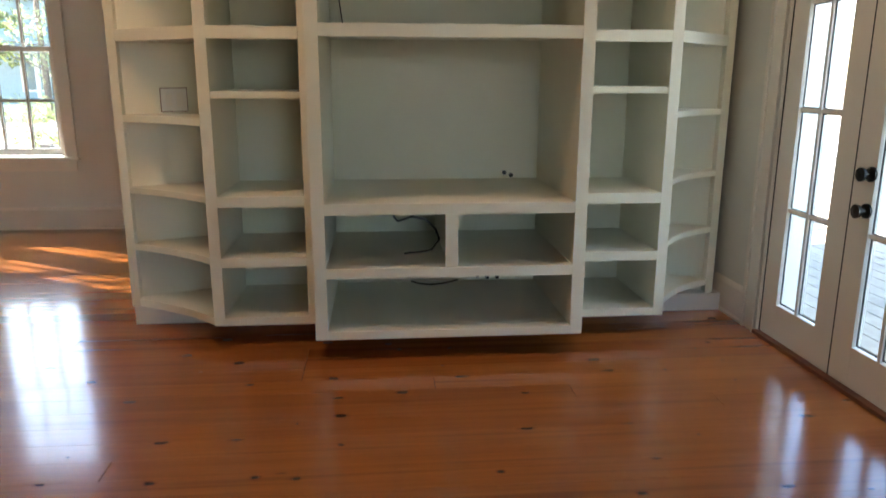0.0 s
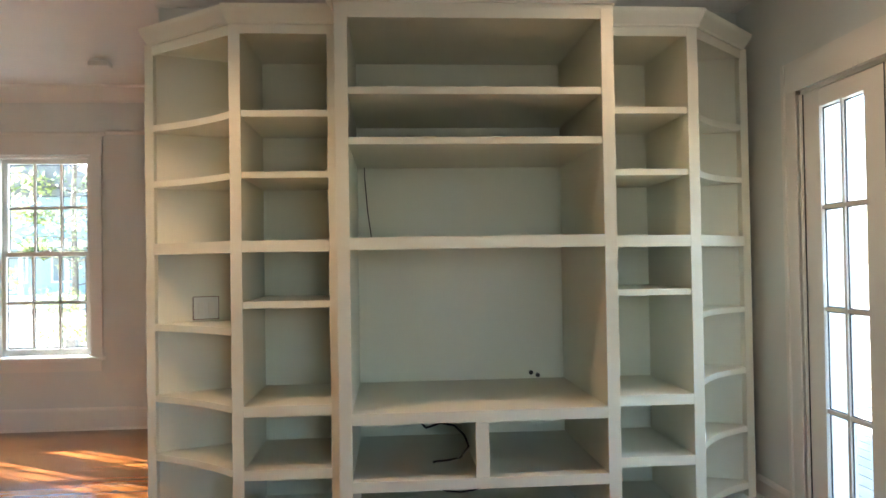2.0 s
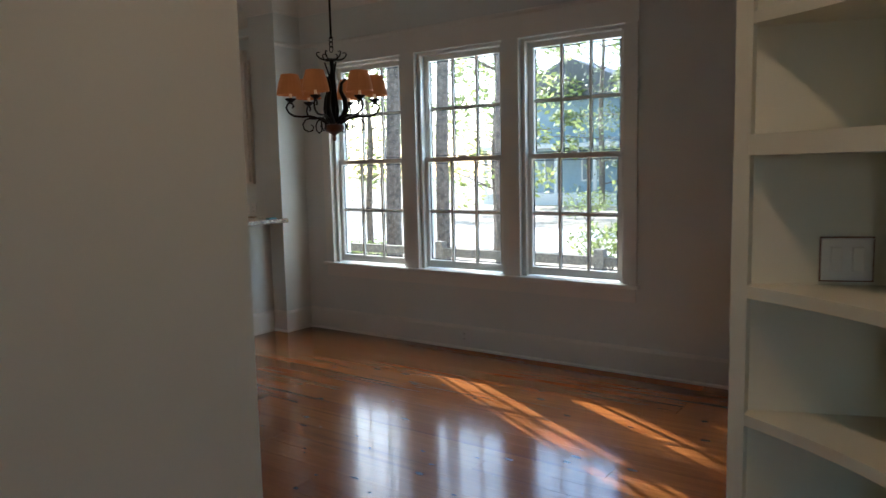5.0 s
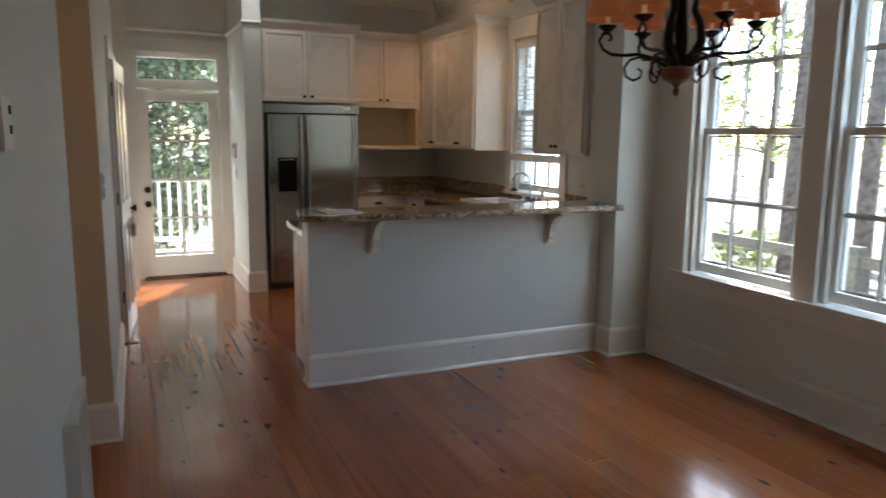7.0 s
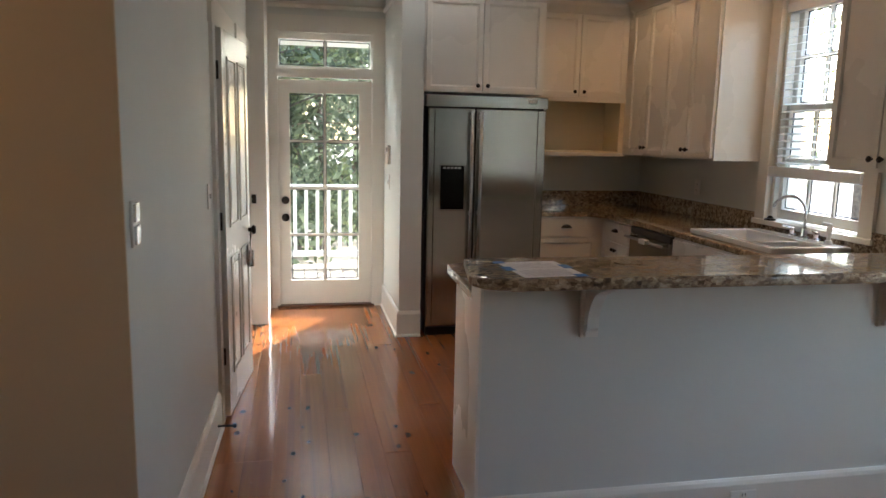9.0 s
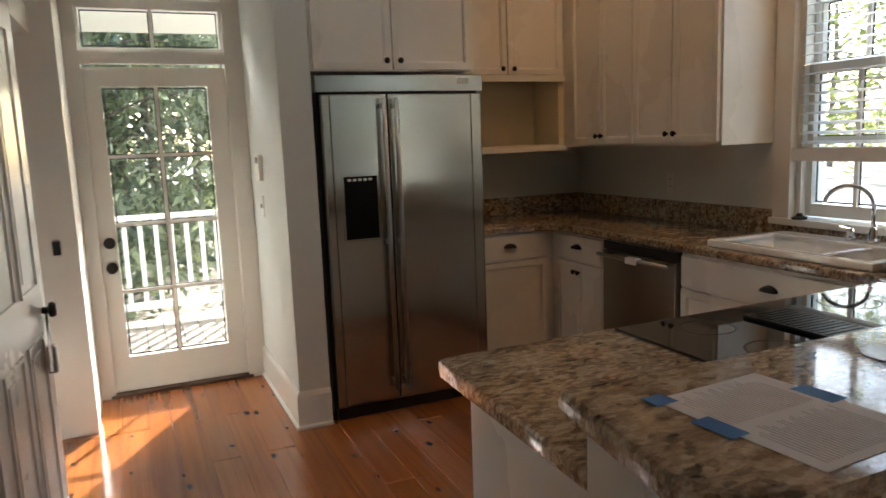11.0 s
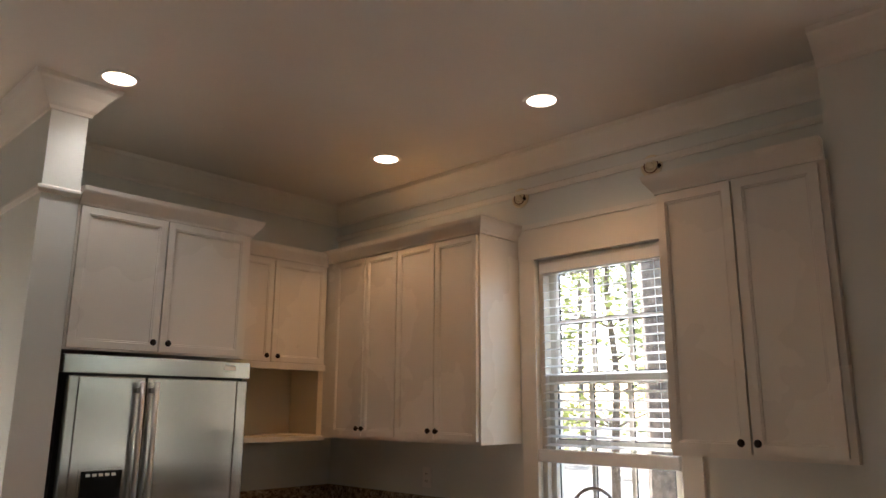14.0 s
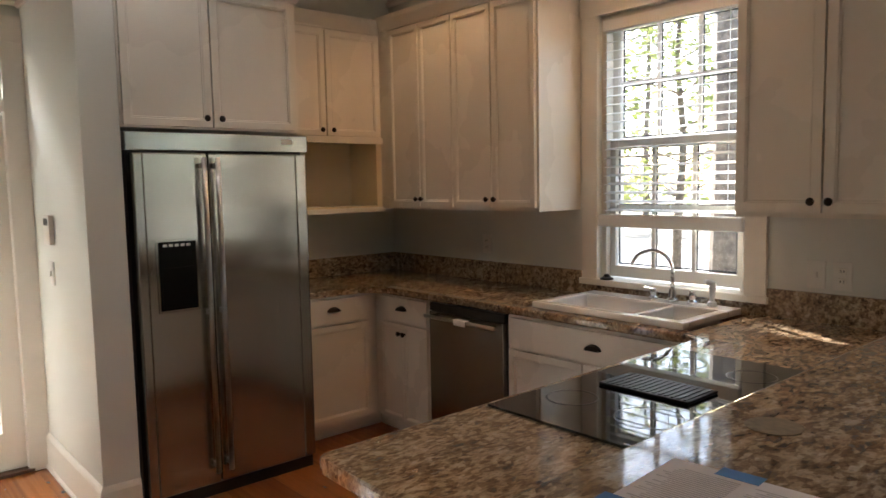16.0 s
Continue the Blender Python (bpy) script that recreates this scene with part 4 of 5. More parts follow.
# over the fridge
YF = 7.95
c = thing("wall_cabinet", (2.9, 8.3, 1.85), "white two-door cabinet above the fridge", "cabinet", "kitchen wall cabinets")
part("body", BX((2.452, 3.36, YF, YK - 0.002, 1.835, 2.515)), M_CAB, c)
for a, b, k in ((2.462, 2.878, 2.845), (2.886, 3.335, 2.92)):
    d = panel_front(c, "door", "y-", a, b, 1.845, 2.50, YF - 0.001)
    cab_knob(d, "y-", k, 1.888, YF - 0.02)
cab_crown(c, [((2.452, YF, 2.505), (3.36, YF, 2.505), (0, -1, 0), 0, 1), ((3.36, YF, 2.505), (3.36, YK, 2.505), (1, 0, 0), 1, 0)])
# back wall, with open niche
YB = 8.44
c = thing("wall_cabinet", (3.8, 8.6, 1.41), "white two-door cabinet with a cream open niche below", "cabinet", "kitchen wall cabinets")
part("body", BX((3.41, 4.27, YB, YK - 0.002, 1.85, 2.53)), M_CAB, c)
for q in ((3.41, 4.27, YK - 0.03, YK - 0.002, 1.385, 1.85), (3.41, 3.43, YB, YK - 0.03, 1.385, 1.85), (4.215, 4.27, YB, YK - 0.03, 1.385, 1.85), (3.43, 4.215, YB + 0.002, YK - 0.03, 1.385, 1.415)):
    part("niche_board", BX(q), M_NICHE, c, "cream painted niche board")
part("niche_rail", BX((3.405, 4.27, YB - 0.022, YB, 1.375, 1.405), (3.405, 4.255, YB - 0.022, YB, 1.82, 1.86), bevel=0.002), M_CAB, c)
for a, b, k in ((3.42, 3.825, 3.79), (3.835, 4.235, 3.87)):
    d = panel_front(c, "door", "y-", a, b, 1.865, 2.515, YB - 0.001)
    cab_knob(d, "y-", k, 1.90, YB - 0.02)
cab_crown(c, [((3.40, YB, 2.525), (4.27, YB, 2.525), (0, -1, 0), 0, 0)])
# window wall, beyond and before the window
XU = 4.255
c = thing("wall_cabinet", (4.43, 7.75, 1.42), "tall white four-door corner wall cabinet", "cabinet", "kitchen wall cabinets")
part("body", BX((XU, XW - 0.002, 7.045, 8.438, 1.395, 2.545)), M_CAB, c)
for a, b, k in ((7.06, 7.375, 7.35), (7.385, 7.70, 7.41), (7.71, 8.005, 7.985), (8.012, 8.31, 8.035)):
    d = panel_front(c, "door", "x-", a, b, 1.415, 2.53, XU - 0.001, 0.05)
    cab_knob(d, "x-", k, 1.46, XU - 0.02)
cab_crown(c, [((XU, 7.045, 2.54), (XU, 8.44, 2.54), (-1, 0, 0), 1, 0), ((XU, 7.045, 2.54), (XW, 7.045, 2.54), (0, -1, 0), 1, 0)])
c = thing("wall_cabinet", (4.43, 5.6, 1.42), "tall white two-door wall cabinet beside the pilaster", "cabinet", "kitchen wall cabinets")
part("body", BX((XU, XW - 0.002, 5.265, 5.975, 1.395, 2.545)), M_CAB, c)
for a, b, k in ((5.29, 5.625, 5.60), (5.635, 5.968, 5.665)):
    d = panel_front(c, "door", "x-", a, b, 1.415, 2.53, XU - 0.001, 0.06)
    cab_knob(d, "x-", k, 1.458, XU - 0.02)
cab_crown(c, [((XU, 5.265, 2.54), (XU, 5.975, 2.54), (-1, 0, 0), 0, 1), ((XU, 5.975, 2.54), (XW, 5.975, 2.54), (0, 1, 0), 1, 0)])

# base cabinets
XF, YG, CT = 4.015, 8.21, 0.887
c = thing("base_cabinet", (3.6, 8.5, 0), "white base cabinet with drawer and door beside the fridge", "cabinet", "kitchen base cabinets")
part("body", BX((3.415, XF - 0.001, YG, YK - 0.002, 0.10, CT)), M_CAB, c)
part("toe_kick", BX((3.415, XF + 0.07, YG + 0.07, YK - 0.003, 0.001, 0.099)), M_CAB, c)
d = flat_front(c, "drawer", "y-", 3.43, 3.955, 0.725, 0.872, YG)
cup_pull(d, "y-", 3.69, 0.81, YG - 0.02)
panel_front(c, "door", "y-", 3.43, 3.955, 0.115, 0.71, YG)
c = thing("base_cabinet", (4.3, 8.0, 0), "white corner base cabinet with drawer and double door", "cabinet", "kitchen base cabinets")
part("body", BX((XF, XW - 0.002, 7.665, YK - 0.002, 0.10, CT)), M_CAB, c)
part("toe_kick", BX((XF + 0.071, XW - 0.003, 7.665, YG + 0.069, 0.001, 0.099)), M_CAB, c)
d = flat_front(c, "drawer", "x-", 7.685, 8.14, 0.725, 0.872, XF)
cup_pull(d, "x-", 7.915, 0.81, XF - 0.02)
for a, b, k in ((7.685, 7.91, 7.89), (7.915, 8.14, 7.935)):
    d = panel_front(c, "door", "x-", a, b, 0.115, 0.71, XF, 0.035)
    cab_knob(d, "x-", k, 0.655, XF - 0.02)
c = thing("base_cabinet", (4.3, 6.5, 0), "white sink base cabinet with false drawer and doors", "cabinet", "kitchen base cabinets")
part("body", BX((XF, XW - 0.002, 5.95, 7.045, 0.10, CT - 0.17), (XF, XF + 0.02, 5.95, 7.045, CT - 0.17, CT)), M_CAB, c)
part("toe_kick", BX((XF + 0.07, XW - 0.003, 5.95, 7.045, 0.001, 0.099)), M_CAB, c)
d = flat_front(c, "drawer", "x-", 6.10, 7.03, 0.725, 0.872, XF)
cup_pull(d, "x-", 6.50, 0.80, XF - 0.02)
for a, b in ((6.10, 6.56), (6.57, 7.03)):
    panel_front(c, "door", "x-", a, b, 0.115, 0.71, XF)
c = thing("base_cabinet", (3.2, 5.6, 0), "white peninsula base cabinet under the cooktop", "cabinet", "kitchen base cabinets")
part("body", BX((2.262, 4.013, 5.218, 5.762, 0.10, 0.877)), M_CAB, c)
part("end_panel", BX((2.245, 2.262, 5.218, 5.78, 0.001, CT)), M_CAB, c)
part("toe_kick", BX((2.262, 4.083, 5.218, 5.70, 0.001, 0.099)), M_CAB, c)
for a in (2.28, 2.72, 3.16, 3.60):
    bm = BX((a, a + 0.42, 5.763, 5.783, 0.12, 0.872), bevel=0.003)
    part("door", bm, M_CAB, c)

# dishwasher
c = thing("dishwasher", (4.3, 7.35, 0), "stainless steel dishwasher with bar handle and paper tag", "dishwasher")
part("body", BX((XF + 0.01, XW - 0.01, 7.052, 7.655, 0.012, CT - 0.005)), M_BLACK, c)
part("door", BX((XF - 0.03, XF + 0.01, 7.06, 7.645, 0.10, 0.832), bevel=0.004), M_STEEL_D, c)
part("control_panel", BX((XF - 0.022, XF + 0.01, 7.055, 7.65, 0.835, 0.882), bevel=0.003), M_BLACK, c)
part("handle", TUBE([(XF - 0.075, 7.075, 0.812), (XF - 0.075, 7.63, 0.812)], 0.011, 10), M_HANDLE, c, smooth=True)
for y in (7.11, 7.595):
    part("handle_post", BX((XF - 0.072, XF - 0.03, y - 0.008, y + 0.008, 0.804, 0.82)), M_STEEL, c)
part("tag", BX((XF - 0.10, XF - 0.066, 7.27, 7.36, 0.825, 0.829), (XF - 0.102, XF - 0.099, 7.27, 7.36, 0.797, 0.829)), M_PAPER, c, "white paper tag on the handle")
part("toe_kick", BX((XF + 0.04, XF + 0.06, 7.06, 7.645, 0.001, 0.099)), M_BLACK, c)

# fridge
fr = thing("refrigerator", (2.93, 8.3, 0), "stainless steel side-by-side refrigerator with ice dispenser", "refrigerator")
part("body", BX((2.475, 3.385, 7.985, YK - 0.02, 0.03, 1.785)), M_BLACK, fr, "black painted fridge body")
part("grille", BX((2.462, 3.398, 7.935, 8.0, 1.732, 1.818), bevel=0.004), M_STEEL, fr, "stainless top grille")
part("badge", BX((3.245, 3.31, 7.931, 7.936, 1.772, 1.797)), M_PLATE, fr)
XS = 2.84
dl = part("door", BX((2.487, XS - 0.004, 7.93, 7.985, 0.075, 1.722), bevel=0.008), M_STEEL, fr)
part("door", BX((XS + 0.004, 3.385, 7.93, 7.985, 0.075, 1.722), bevel=0.008), M_STEEL, fr)
for x in (2.53, 3.32):
    part("trim_strip", BX((x, x + 0.004, 7.927, 7.931, 0.08, 1.717)), M_FENCE, fr)
for x in (XS - 0.034, XS + 0.034):
    part("handle", TUBE([(x, 7.885, 0.14), (x, 7.885, 1.70)], 0.0125, 10), M_HANDLE, fr, smooth=True)
    for z in (0.18, 0.95, 1.66):
        part("handle_post", BX((x - 0.009, x + 0.009, 7.89, 7.931, z - 0.012, z + 0.012)), M_HANDLE, fr)
dsp = part("dispenser", BX((2.572, 2.770, 7.925, 7.931, 0.967, 1.313), bevel=0.002), M_STEEL, fr, "black ice and water dispenser")
part("dispenser_panel", BX((2.582, 2.760, 7.921, 7.926, 0.977, 1.303)), M_DISP, dsp)
part("dispenser_tray", BX((2.592, 2.750, 7.9195, 7.922, 0.987, 1.18)), M_DISP, dsp)
for i in range(5):
    part("button", BX((2.602 + i * 0.028, 2.620 + i * 0.028, 7.918, 7.922, 1.28, 1.292)), M_PLATE, dsp)
part("toe_grille", BX((2.49, 3.38, 7.96, 7.99, 0.001, 0.06)), M_BLACK, fr)

# countertops
def slab(poly, z0, z1, edge=0.012):
    bm = PRISM(poly, z0, z1)
    es = [e for e in bm.edges if abs(e.verts[0].co.z - e.verts[1].co.z) < 1e-5]
    bmesh.ops.bevel(bm, geom=es, offset=edge, segments=3, affect="EDGES", profile=0.5)
    return bm


def arc(cx, cy, r, a0, a1, n=6):
    return [(cx + r * math.cos(radians(a0 + (a1 - a0) * i / n)), cy + r * math.sin(radians(a0 + (a1 - a0) * i / n))) for i in range(n + 1)]


XC, YC, YP = 3.985, 8.185, 5.955
ct = thing("countertop", (3.9, 6.8, 0.875), "brown speckled polished granite countertop in a U shape", "countertop")
SK = (4.06, 4.535, 6.105, 6.895)
bm = slab([(3.412, YC), (XC - 0.12, YC), (XC, YC - 0.12), (XC, 6.92), (XW - 0.002, 6.92), (XW - 0.002, YK - 0.002), (3.412, YK - 0.002)], CT + 0.003, 0.93)
part("slab", bm, M_GRANITE, ct)
part("slab", slab([(XC, 6.07), (XC, 6.918), (SK[0] + 0.02, 6.918), (SK[0] + 0.02, 6.07)], CT + 0.003, 0.93), M_GRANITE, ct)
part("slab", BX((SK[1] - 0.01, XW - 0.002, 6.072, 6.918, CT + 0.003, 0.93)), M_GRANITE, ct)
part("slab", slab([(2.265, 5.218), (4.284, 5.218), (4.284, 5.264), (XW - 0.003, 5.264), (XW - 0.003, 6.07), (XC, 6.07), (XC - 0.0, YP + 0.06), (XC - 0.05, YP)] + arc(2.26, YP - 0.03, 0.03, 90, 180, 4) + [(2.20, 5.218)], CT + 0.003, 0.93), M_GRANITE, ct)
for q in ((XW - 0.022, XW - 0.001, 7.025, YK - 0.024, 0.931, 1.057), (XW - 0.022, XW - 0.001, 5.264, 5.99, 0.931, 1.057), (3.412, XW - 0.001, YK - 0.0235, YK - 0.001, 0.931, 1.057), (XW - 0.022, XW - 0.001, 5.99, 7.025, 0.931, 0.984)):
    part("backsplash", BX(q, bevel=0.003), M_GRANITE, ct)
# bar
single("wall_bar", BX((2.19, 4.284, 5.09, 5.215, 0, 1.034)), M_WALL, "white painted half wall of the breakfast bar", "wall", "structure")
single("trim_bar_end", BX((2.177, 2.19, 5.085, 5.218, 0.0, 1.03)), M_TRIM, "white end board of the breakfast bar", "trim", "structure")
bt = thing("bar_top", (3.2, 5.1, 1.036), "brown speckled polished granite bar top", "countertop")
part("slab", slab([(2.155, 5.265)] + arc(2.105 + 0.12, 4.85 + 0.12, 0.12, 180, 270, 8) + [(4.30, 4.85), (4.30, 4.912), (4.283, 4.912), (4.283, 5.265)], 1.036, 1.076), M_GRANITE, bt)
part("slab", BX((4.27, XW - 0.003, 5.2645, 5.285, 1.037, 1.0755)), M_GRANITE, bt)
part("riser", BX((2.19, 4.283, 5.2165, 5.238, 0.931, 1.0355)), M_GRANITE, bt)
for x in (2.59, 3.855):
    cbz = thing("corbel", (x, 5.09, 0.95), "white painted scrolled corbel under the bar top", "corbel", "bar corbels")
    prof = [(5.089, 1.0355), (4.90, 1.0355), (4.90, 1.02), (4.945, 1.005), (4.985, 0.985), (5.02, 0.945), (5.042, 0.89), (5.042, 0.85), (5.056, 0.835), (5.056, 0.815), (5.089, 0.815)]
    part("bracket", PRISM(prof, x - 0.022, x + 0.022, "x"), M_TRIM, cbz)
    part("back_plate", BX((x - 0.035, x + 0.035, 5.075, 5.0895, 0.808, 1.035)), M_TRIM, cbz)

# cooktop
ck = thing("cooktop", (3.26, 5.7, 0.9300), "black glass cooktop with a centre downdraft vent", "cooktop")
part("glass", BX((2.765, 3.72, 5.40, 5.925, 0.9305, 0.9390), bevel=0.002), M_BGLASS, ck)
part("rim", BX((2.761, 3.724, 5.396, 5.929, 0.9302, 0.9345)), M_STEEL, ck)
part("vent", BX((3.135, 3.30, 5.53, 5.825, 0.9392, 0.9490), bevel=0.004), M_DISP, ck)
for i in range(14):
    y = 5.542 + i * 0.0198
    part("vent_slat", BX((3.146, 3.289, y, y + 0.008, 0.9490, 0.9510)), M_DISP, ck)
for cx, cy, r in ((2.98, 5.55, 0.09), (2.98, 5.80, 0.075), (3.54, 5.55, 0.075), (3.54, 5.80, 0.09)):
    bm = bmesh.new()
    LATHE([(r, 0.0), (r, 0.0008), (r - 0.004, 0.0008), (r - 0.004, 0.0)], (cx, cy, 0.9388), 32, bm)
    part("burner_ring", bm, M_BLACK, ck)

# sink
sk = thing("kitchen_sink", (4.3, 6.5, 0.8), "white porcelain double-bowl drop-in kitchen sink", "sink")
x0, x1, y0, y1 = SK
bm = bmesh.new()
BX((x0 - 0.015, x0 + 0.035, y0 - 0.02, y1 + 0.02, 0.9305, 0.962), (x1 - 0.11, x1 + 0.01, y0 - 0.02, y1 + 0.02, 0.9305, 0.962), (x0 + 0.035, x1 - 0.11, y0 - 0.02, y0 + 0.03, 0.9305, 0.962), (x0 + 0.035, x1 - 0.11, y1 - 0.03, y1 + 0.02, 0.9305, 0.962), (x0 + 0.035, x1 - 0.11, 6.355, 6.385, 0.9305, 0.955), bevel=0.008, bm=bm)
part("rim", bm, M_PORC, sk)
for a, b in ((y0 + 0.03, 6.355), (6.385, y1 - 0.03)):
    p, q = x0 + 0.035, x1 - 0.11
    bm = BX((p - 0.008, p, a, b, 0.79, 0.945), (q, q + 0.008, a, b, 0.79, 0.945), (p, q, a - 0.008, a, 0.79, 0.945), (p, q, b, b + 0.008, 0.79, 0.945), (p, q, a, b, 0.78, 0.79))
    part("bowl", bm, M_PORC, sk)
    part("drain", LATHE([(0, 0), (0.04, 0), (0.04, 0.004), (0, 0.005)], ((p + q) / 2, (a + b) / 2, 0.79), 16), M_CHROME, sk)
fa = thing("kitchen_faucet", (4.5, 6.45, 0.962), "chrome gooseneck faucet with two lever handles", "faucet")
fx, fy = 4.49, 6.405
part("body", LATHE([(0, 0), (0.03, 0), (0.03, 0.01), (0.02, 0.02), (0.016, 0.06), (0.014, 0.065), (0, 0.066)], (fx, fy, 0.9625), 16), M_CHROME, fa, smooth=False)
pts = [(fx, fy, 1.015)] + [(fx, fy, 1.015 + 0.032 * i) for i in range(1, 4)]
for i in range(11):
    a = math.pi * i / 10 * 0.92
    pts.append((fx - 0.05 + 0.05 * math.cos(a), fy + 0.085 - 0.085 * math.cos(a), 1.11 + 0.10 * math.sin(a)))
part("spout", TUBE(pts, 0.0095, 10), M_CHROME, fa, smooth=True)
for y in (6.30, 6.51):
    h = part("handle_base", LATHE([(0, 0), (0.024, 0), (0.024, 0.012), (0.013, 0.02), (0.018, 0.04), (0.013, 0.055), (0, 0.058)], (fx, y, 0.9625), 16), M_CHROME, fa)
    part("lever", TUBE([(fx, y, 1.012), (fx - 0.055, y + (0.02 if y > fy else -0.02), 1.028)], 0.006, 8), M_CHROME, h)
so = thing("side_sprayer", (4.49, 6.2, 0.962), "white side sprayer on the sink deck", "sprayer")
part("base", LATHE([(0, 0), (0.022, 0), (0.02, 0.02), (0.012, 0.025), (0.012, 0.05), (0.017, 0.09), (0.014, 0.115), (0, 0.12)], (4.49, 6.20, 0.9625), 16), M_PORC, so)
part("nozzle", TUBE([(4.49, 6.20, 1.07), (4.45, 6.215, 1.08)], 0.011, 8), M_PORC, so)
dp = thing("drain_stopper", (4.57, 6.86, 1.02), "dark round sink stopper on the window stool", "stopper")
part("disc", LATHE([(0, 0), (0.035, 0), (0.037, 0.01), (0.02, 0.016), (0.012, 0.03), (0, 0.032)], (4.585, 6.86, 1.0195), 18), M_DARK, dp)

# paper taped to the bar
pp = thing("taped_notice", (2.372, 5.022, 1.0765), "printed white sheets taped to the bar top", "paper")
pm = Matrix.Translation((2.372, 5.022, 1.0768)) @ Matrix.Rotation(radians(4), 4, "Z")


def on_paper(rows, z0, z1):
    bm = BX(*[(a, b, c, d, z0, z1) for a, b, c, d in rows])
    bmesh.ops.transform(bm, matrix=pm, verts=bm.verts)
    return bm


part("sheet", on_paper([(-0.112, 0.112, -0.14, 0.14)], 0, 0.0008), M_PAPER, pp)
rows = []
rnd = random.Random(4)
for i in range(24):
    x = -0.09 + i * 0.0072
    rows.append((x, x + 0.0032, -0.125, -0.125 + 0.09 + rnd.random() * 0.03))
    rows.append((x, x + 0.0032, 0.012, 0.012 + 0.09 + rnd.random() * 0.03))
tagged(part("print", on_paper(rows, 0.0008, 0.0011), M_INK, pp), kind="stuff")
for a, b, c, d in ((-0.125, -0.085, 0.115, 0.152), (0.09, 0.125, -0.01, 0.06), (-0.13, -0.095, -0.02, 0.05), (0.07, 0.112, -0.155, -0.115)):
    part("tape", on_paper([(a, b, c, d)], 0.0012, 0.0018), M_TAPE, pp)
mat = thing("round_mat", (2.75, 5.125, 1.0765), "pale round mat lying on the granite bar top", "mat")
part("disc", LATHE([(0, 0), (0.052, 0), (0.053, 0.0015), (0.051, 0.0025), (0, 0.0025)], (2.75, 5.125, 1.0765), 32), plain("pale_mat", (0.32, 0.265, 0.19), 0.14, vary=0.35, scale=60.0), mat)
card = thing("small_card", (4.2, 4.98, 1.0765), "small teal card on the bar end", "card")
part("card", BX((4.16, 4.25, 4.95, 5.0, 1.0765, 1.085)), plain("teal_card", (0.08, 0.25, 0.28), 0.5), card)

# rosettes above the window
for y in (7.02, 6.165):
    ro = thing("curtain_bracket", (4.59, y, 2.81), "round white turned curtain rod bracket on the wall", "bracket", "curtain brackets")
    part("disc", LATHE([(0, 0), (0.058, 0), (0.06, -0.008), (0.05, -0.014), (0.044, -0.008), (0.034, -0.012), (0.028, -0.02), (0.02, -0.014), (0.014, -0.03), (0, -0.032)], (XW - 0.001, y, 2.81), 24, axis="x"), M_NICHE, ro)
    part("groove", LATHE([(0.036, -0.011), (0.041, -0.011), (0.041, -0.0155), (0.036, -0.0155)], (XW - 0.001, y, 2.81), 24, axis="x"), M_BRONZE_W, ro, "dark grooved ring")
    part("stub", TUBE([(XW - 0.03, y - 0.05, 2.79), (XW - 0.06, y - 0.07, 2.785)], 0.01, 8), M_DARK, ro)


# ---- ceiling lights ----
def can(x, y, watts, col=(1.0, 0.66, 0.34), vis=True):
    t = thing("recessed_ceiling_light", (x, y, ZC), "round recessed ceiling light, switched on", "ceiling light", "recessed lights")
    part("trim_ring", LATHE([(0.07, 0), (0.092, 0), (0.09, -0.006), (0.072, -0.008)], (x, y, ZC - 0.0005), 28), M_CEIL, t)
    part("bulb_face", LATHE([(0, -0.001), (0.071, -0.001), (0.071, -0.003), (0, -0.006)], (x, y, ZC - 0.0005), 28), M_BULB, t)
    lamp = new("can_lamp", bpy.data.lights.new("can_lamp", "SPOT"))
    lamp.data.energy, lamp.data.color, lamp.data.spot_size, lamp.data.spot_blend, lamp.data.shadow_soft_size = watts, col, radians(125), 0.7, 0.07
    lamp.matrix_world = look((x, y, ZC - 0.03), (x, y + 0.0001, 0))


for x, y, w in ((4.06, 7.63, 5.0), (4.015, 6.43, 4.0), (2.6, 6.3, 0.9), (0.2, 3.75, 4)):
    can(x, y, w, (1.0, 0.53, 0.21))
can(2.48, 7.70, 2.2, (1.0, 0.95, 0.88))
for x, y, w in ((0.72, 0.22, 6.5), (0.75, -2.2, 2.6)):
    can(x, y, w, (1.0, 0.62, 0.34))

# ---- chandelier ----
cx, cy, cz = 3.17, 3.14, 1.69
ch = thing("chandelier", (cx, cy, cz), "dark wrought iron six-arm chandelier with rust fabric shades", "chandelier")
part("canopy", LATHE([(0, 0), (0.075, 0), (0.07, -0.012), (0.03, -0.028), (0.012, -0.05), (0, -0.05)], (cx, cy, ZC), 24), M_IRON, ch)
part("rod", TUBE([(cx, cy, ZC - 0.04), (cx, cy, 2.34)], 0.007, 8), M_IRON, ch)
for k in range(3):
    bm = bmesh.new()
    TUBE([(cx + 0.016 * math.cos(a) * (k % 2), cy + 0.016 * math.cos(a) * (1 - k % 2), 2.335 - 0.03 * k + 0.02 * math.sin(a)) for a in [2 * math.pi * i / 12 for i in range(13)]], 0.003, 6, bm)
    part("chain_link", bm, M_IRON, ch)
part("finial", LATHE([(0, 0), (0.008, 0.004), (0.014, 0.02), (0.008, 0.034), (0.016, 0.045), (0.05, 0.062), (0.066, 0.085), (0.062, 0.105), (0.03, 0.115), (0.02, 0.13), (0, 0.13)], (cx, cy, cz), 20), M_BRONZE_W, ch, "carved reddish wood bowl")
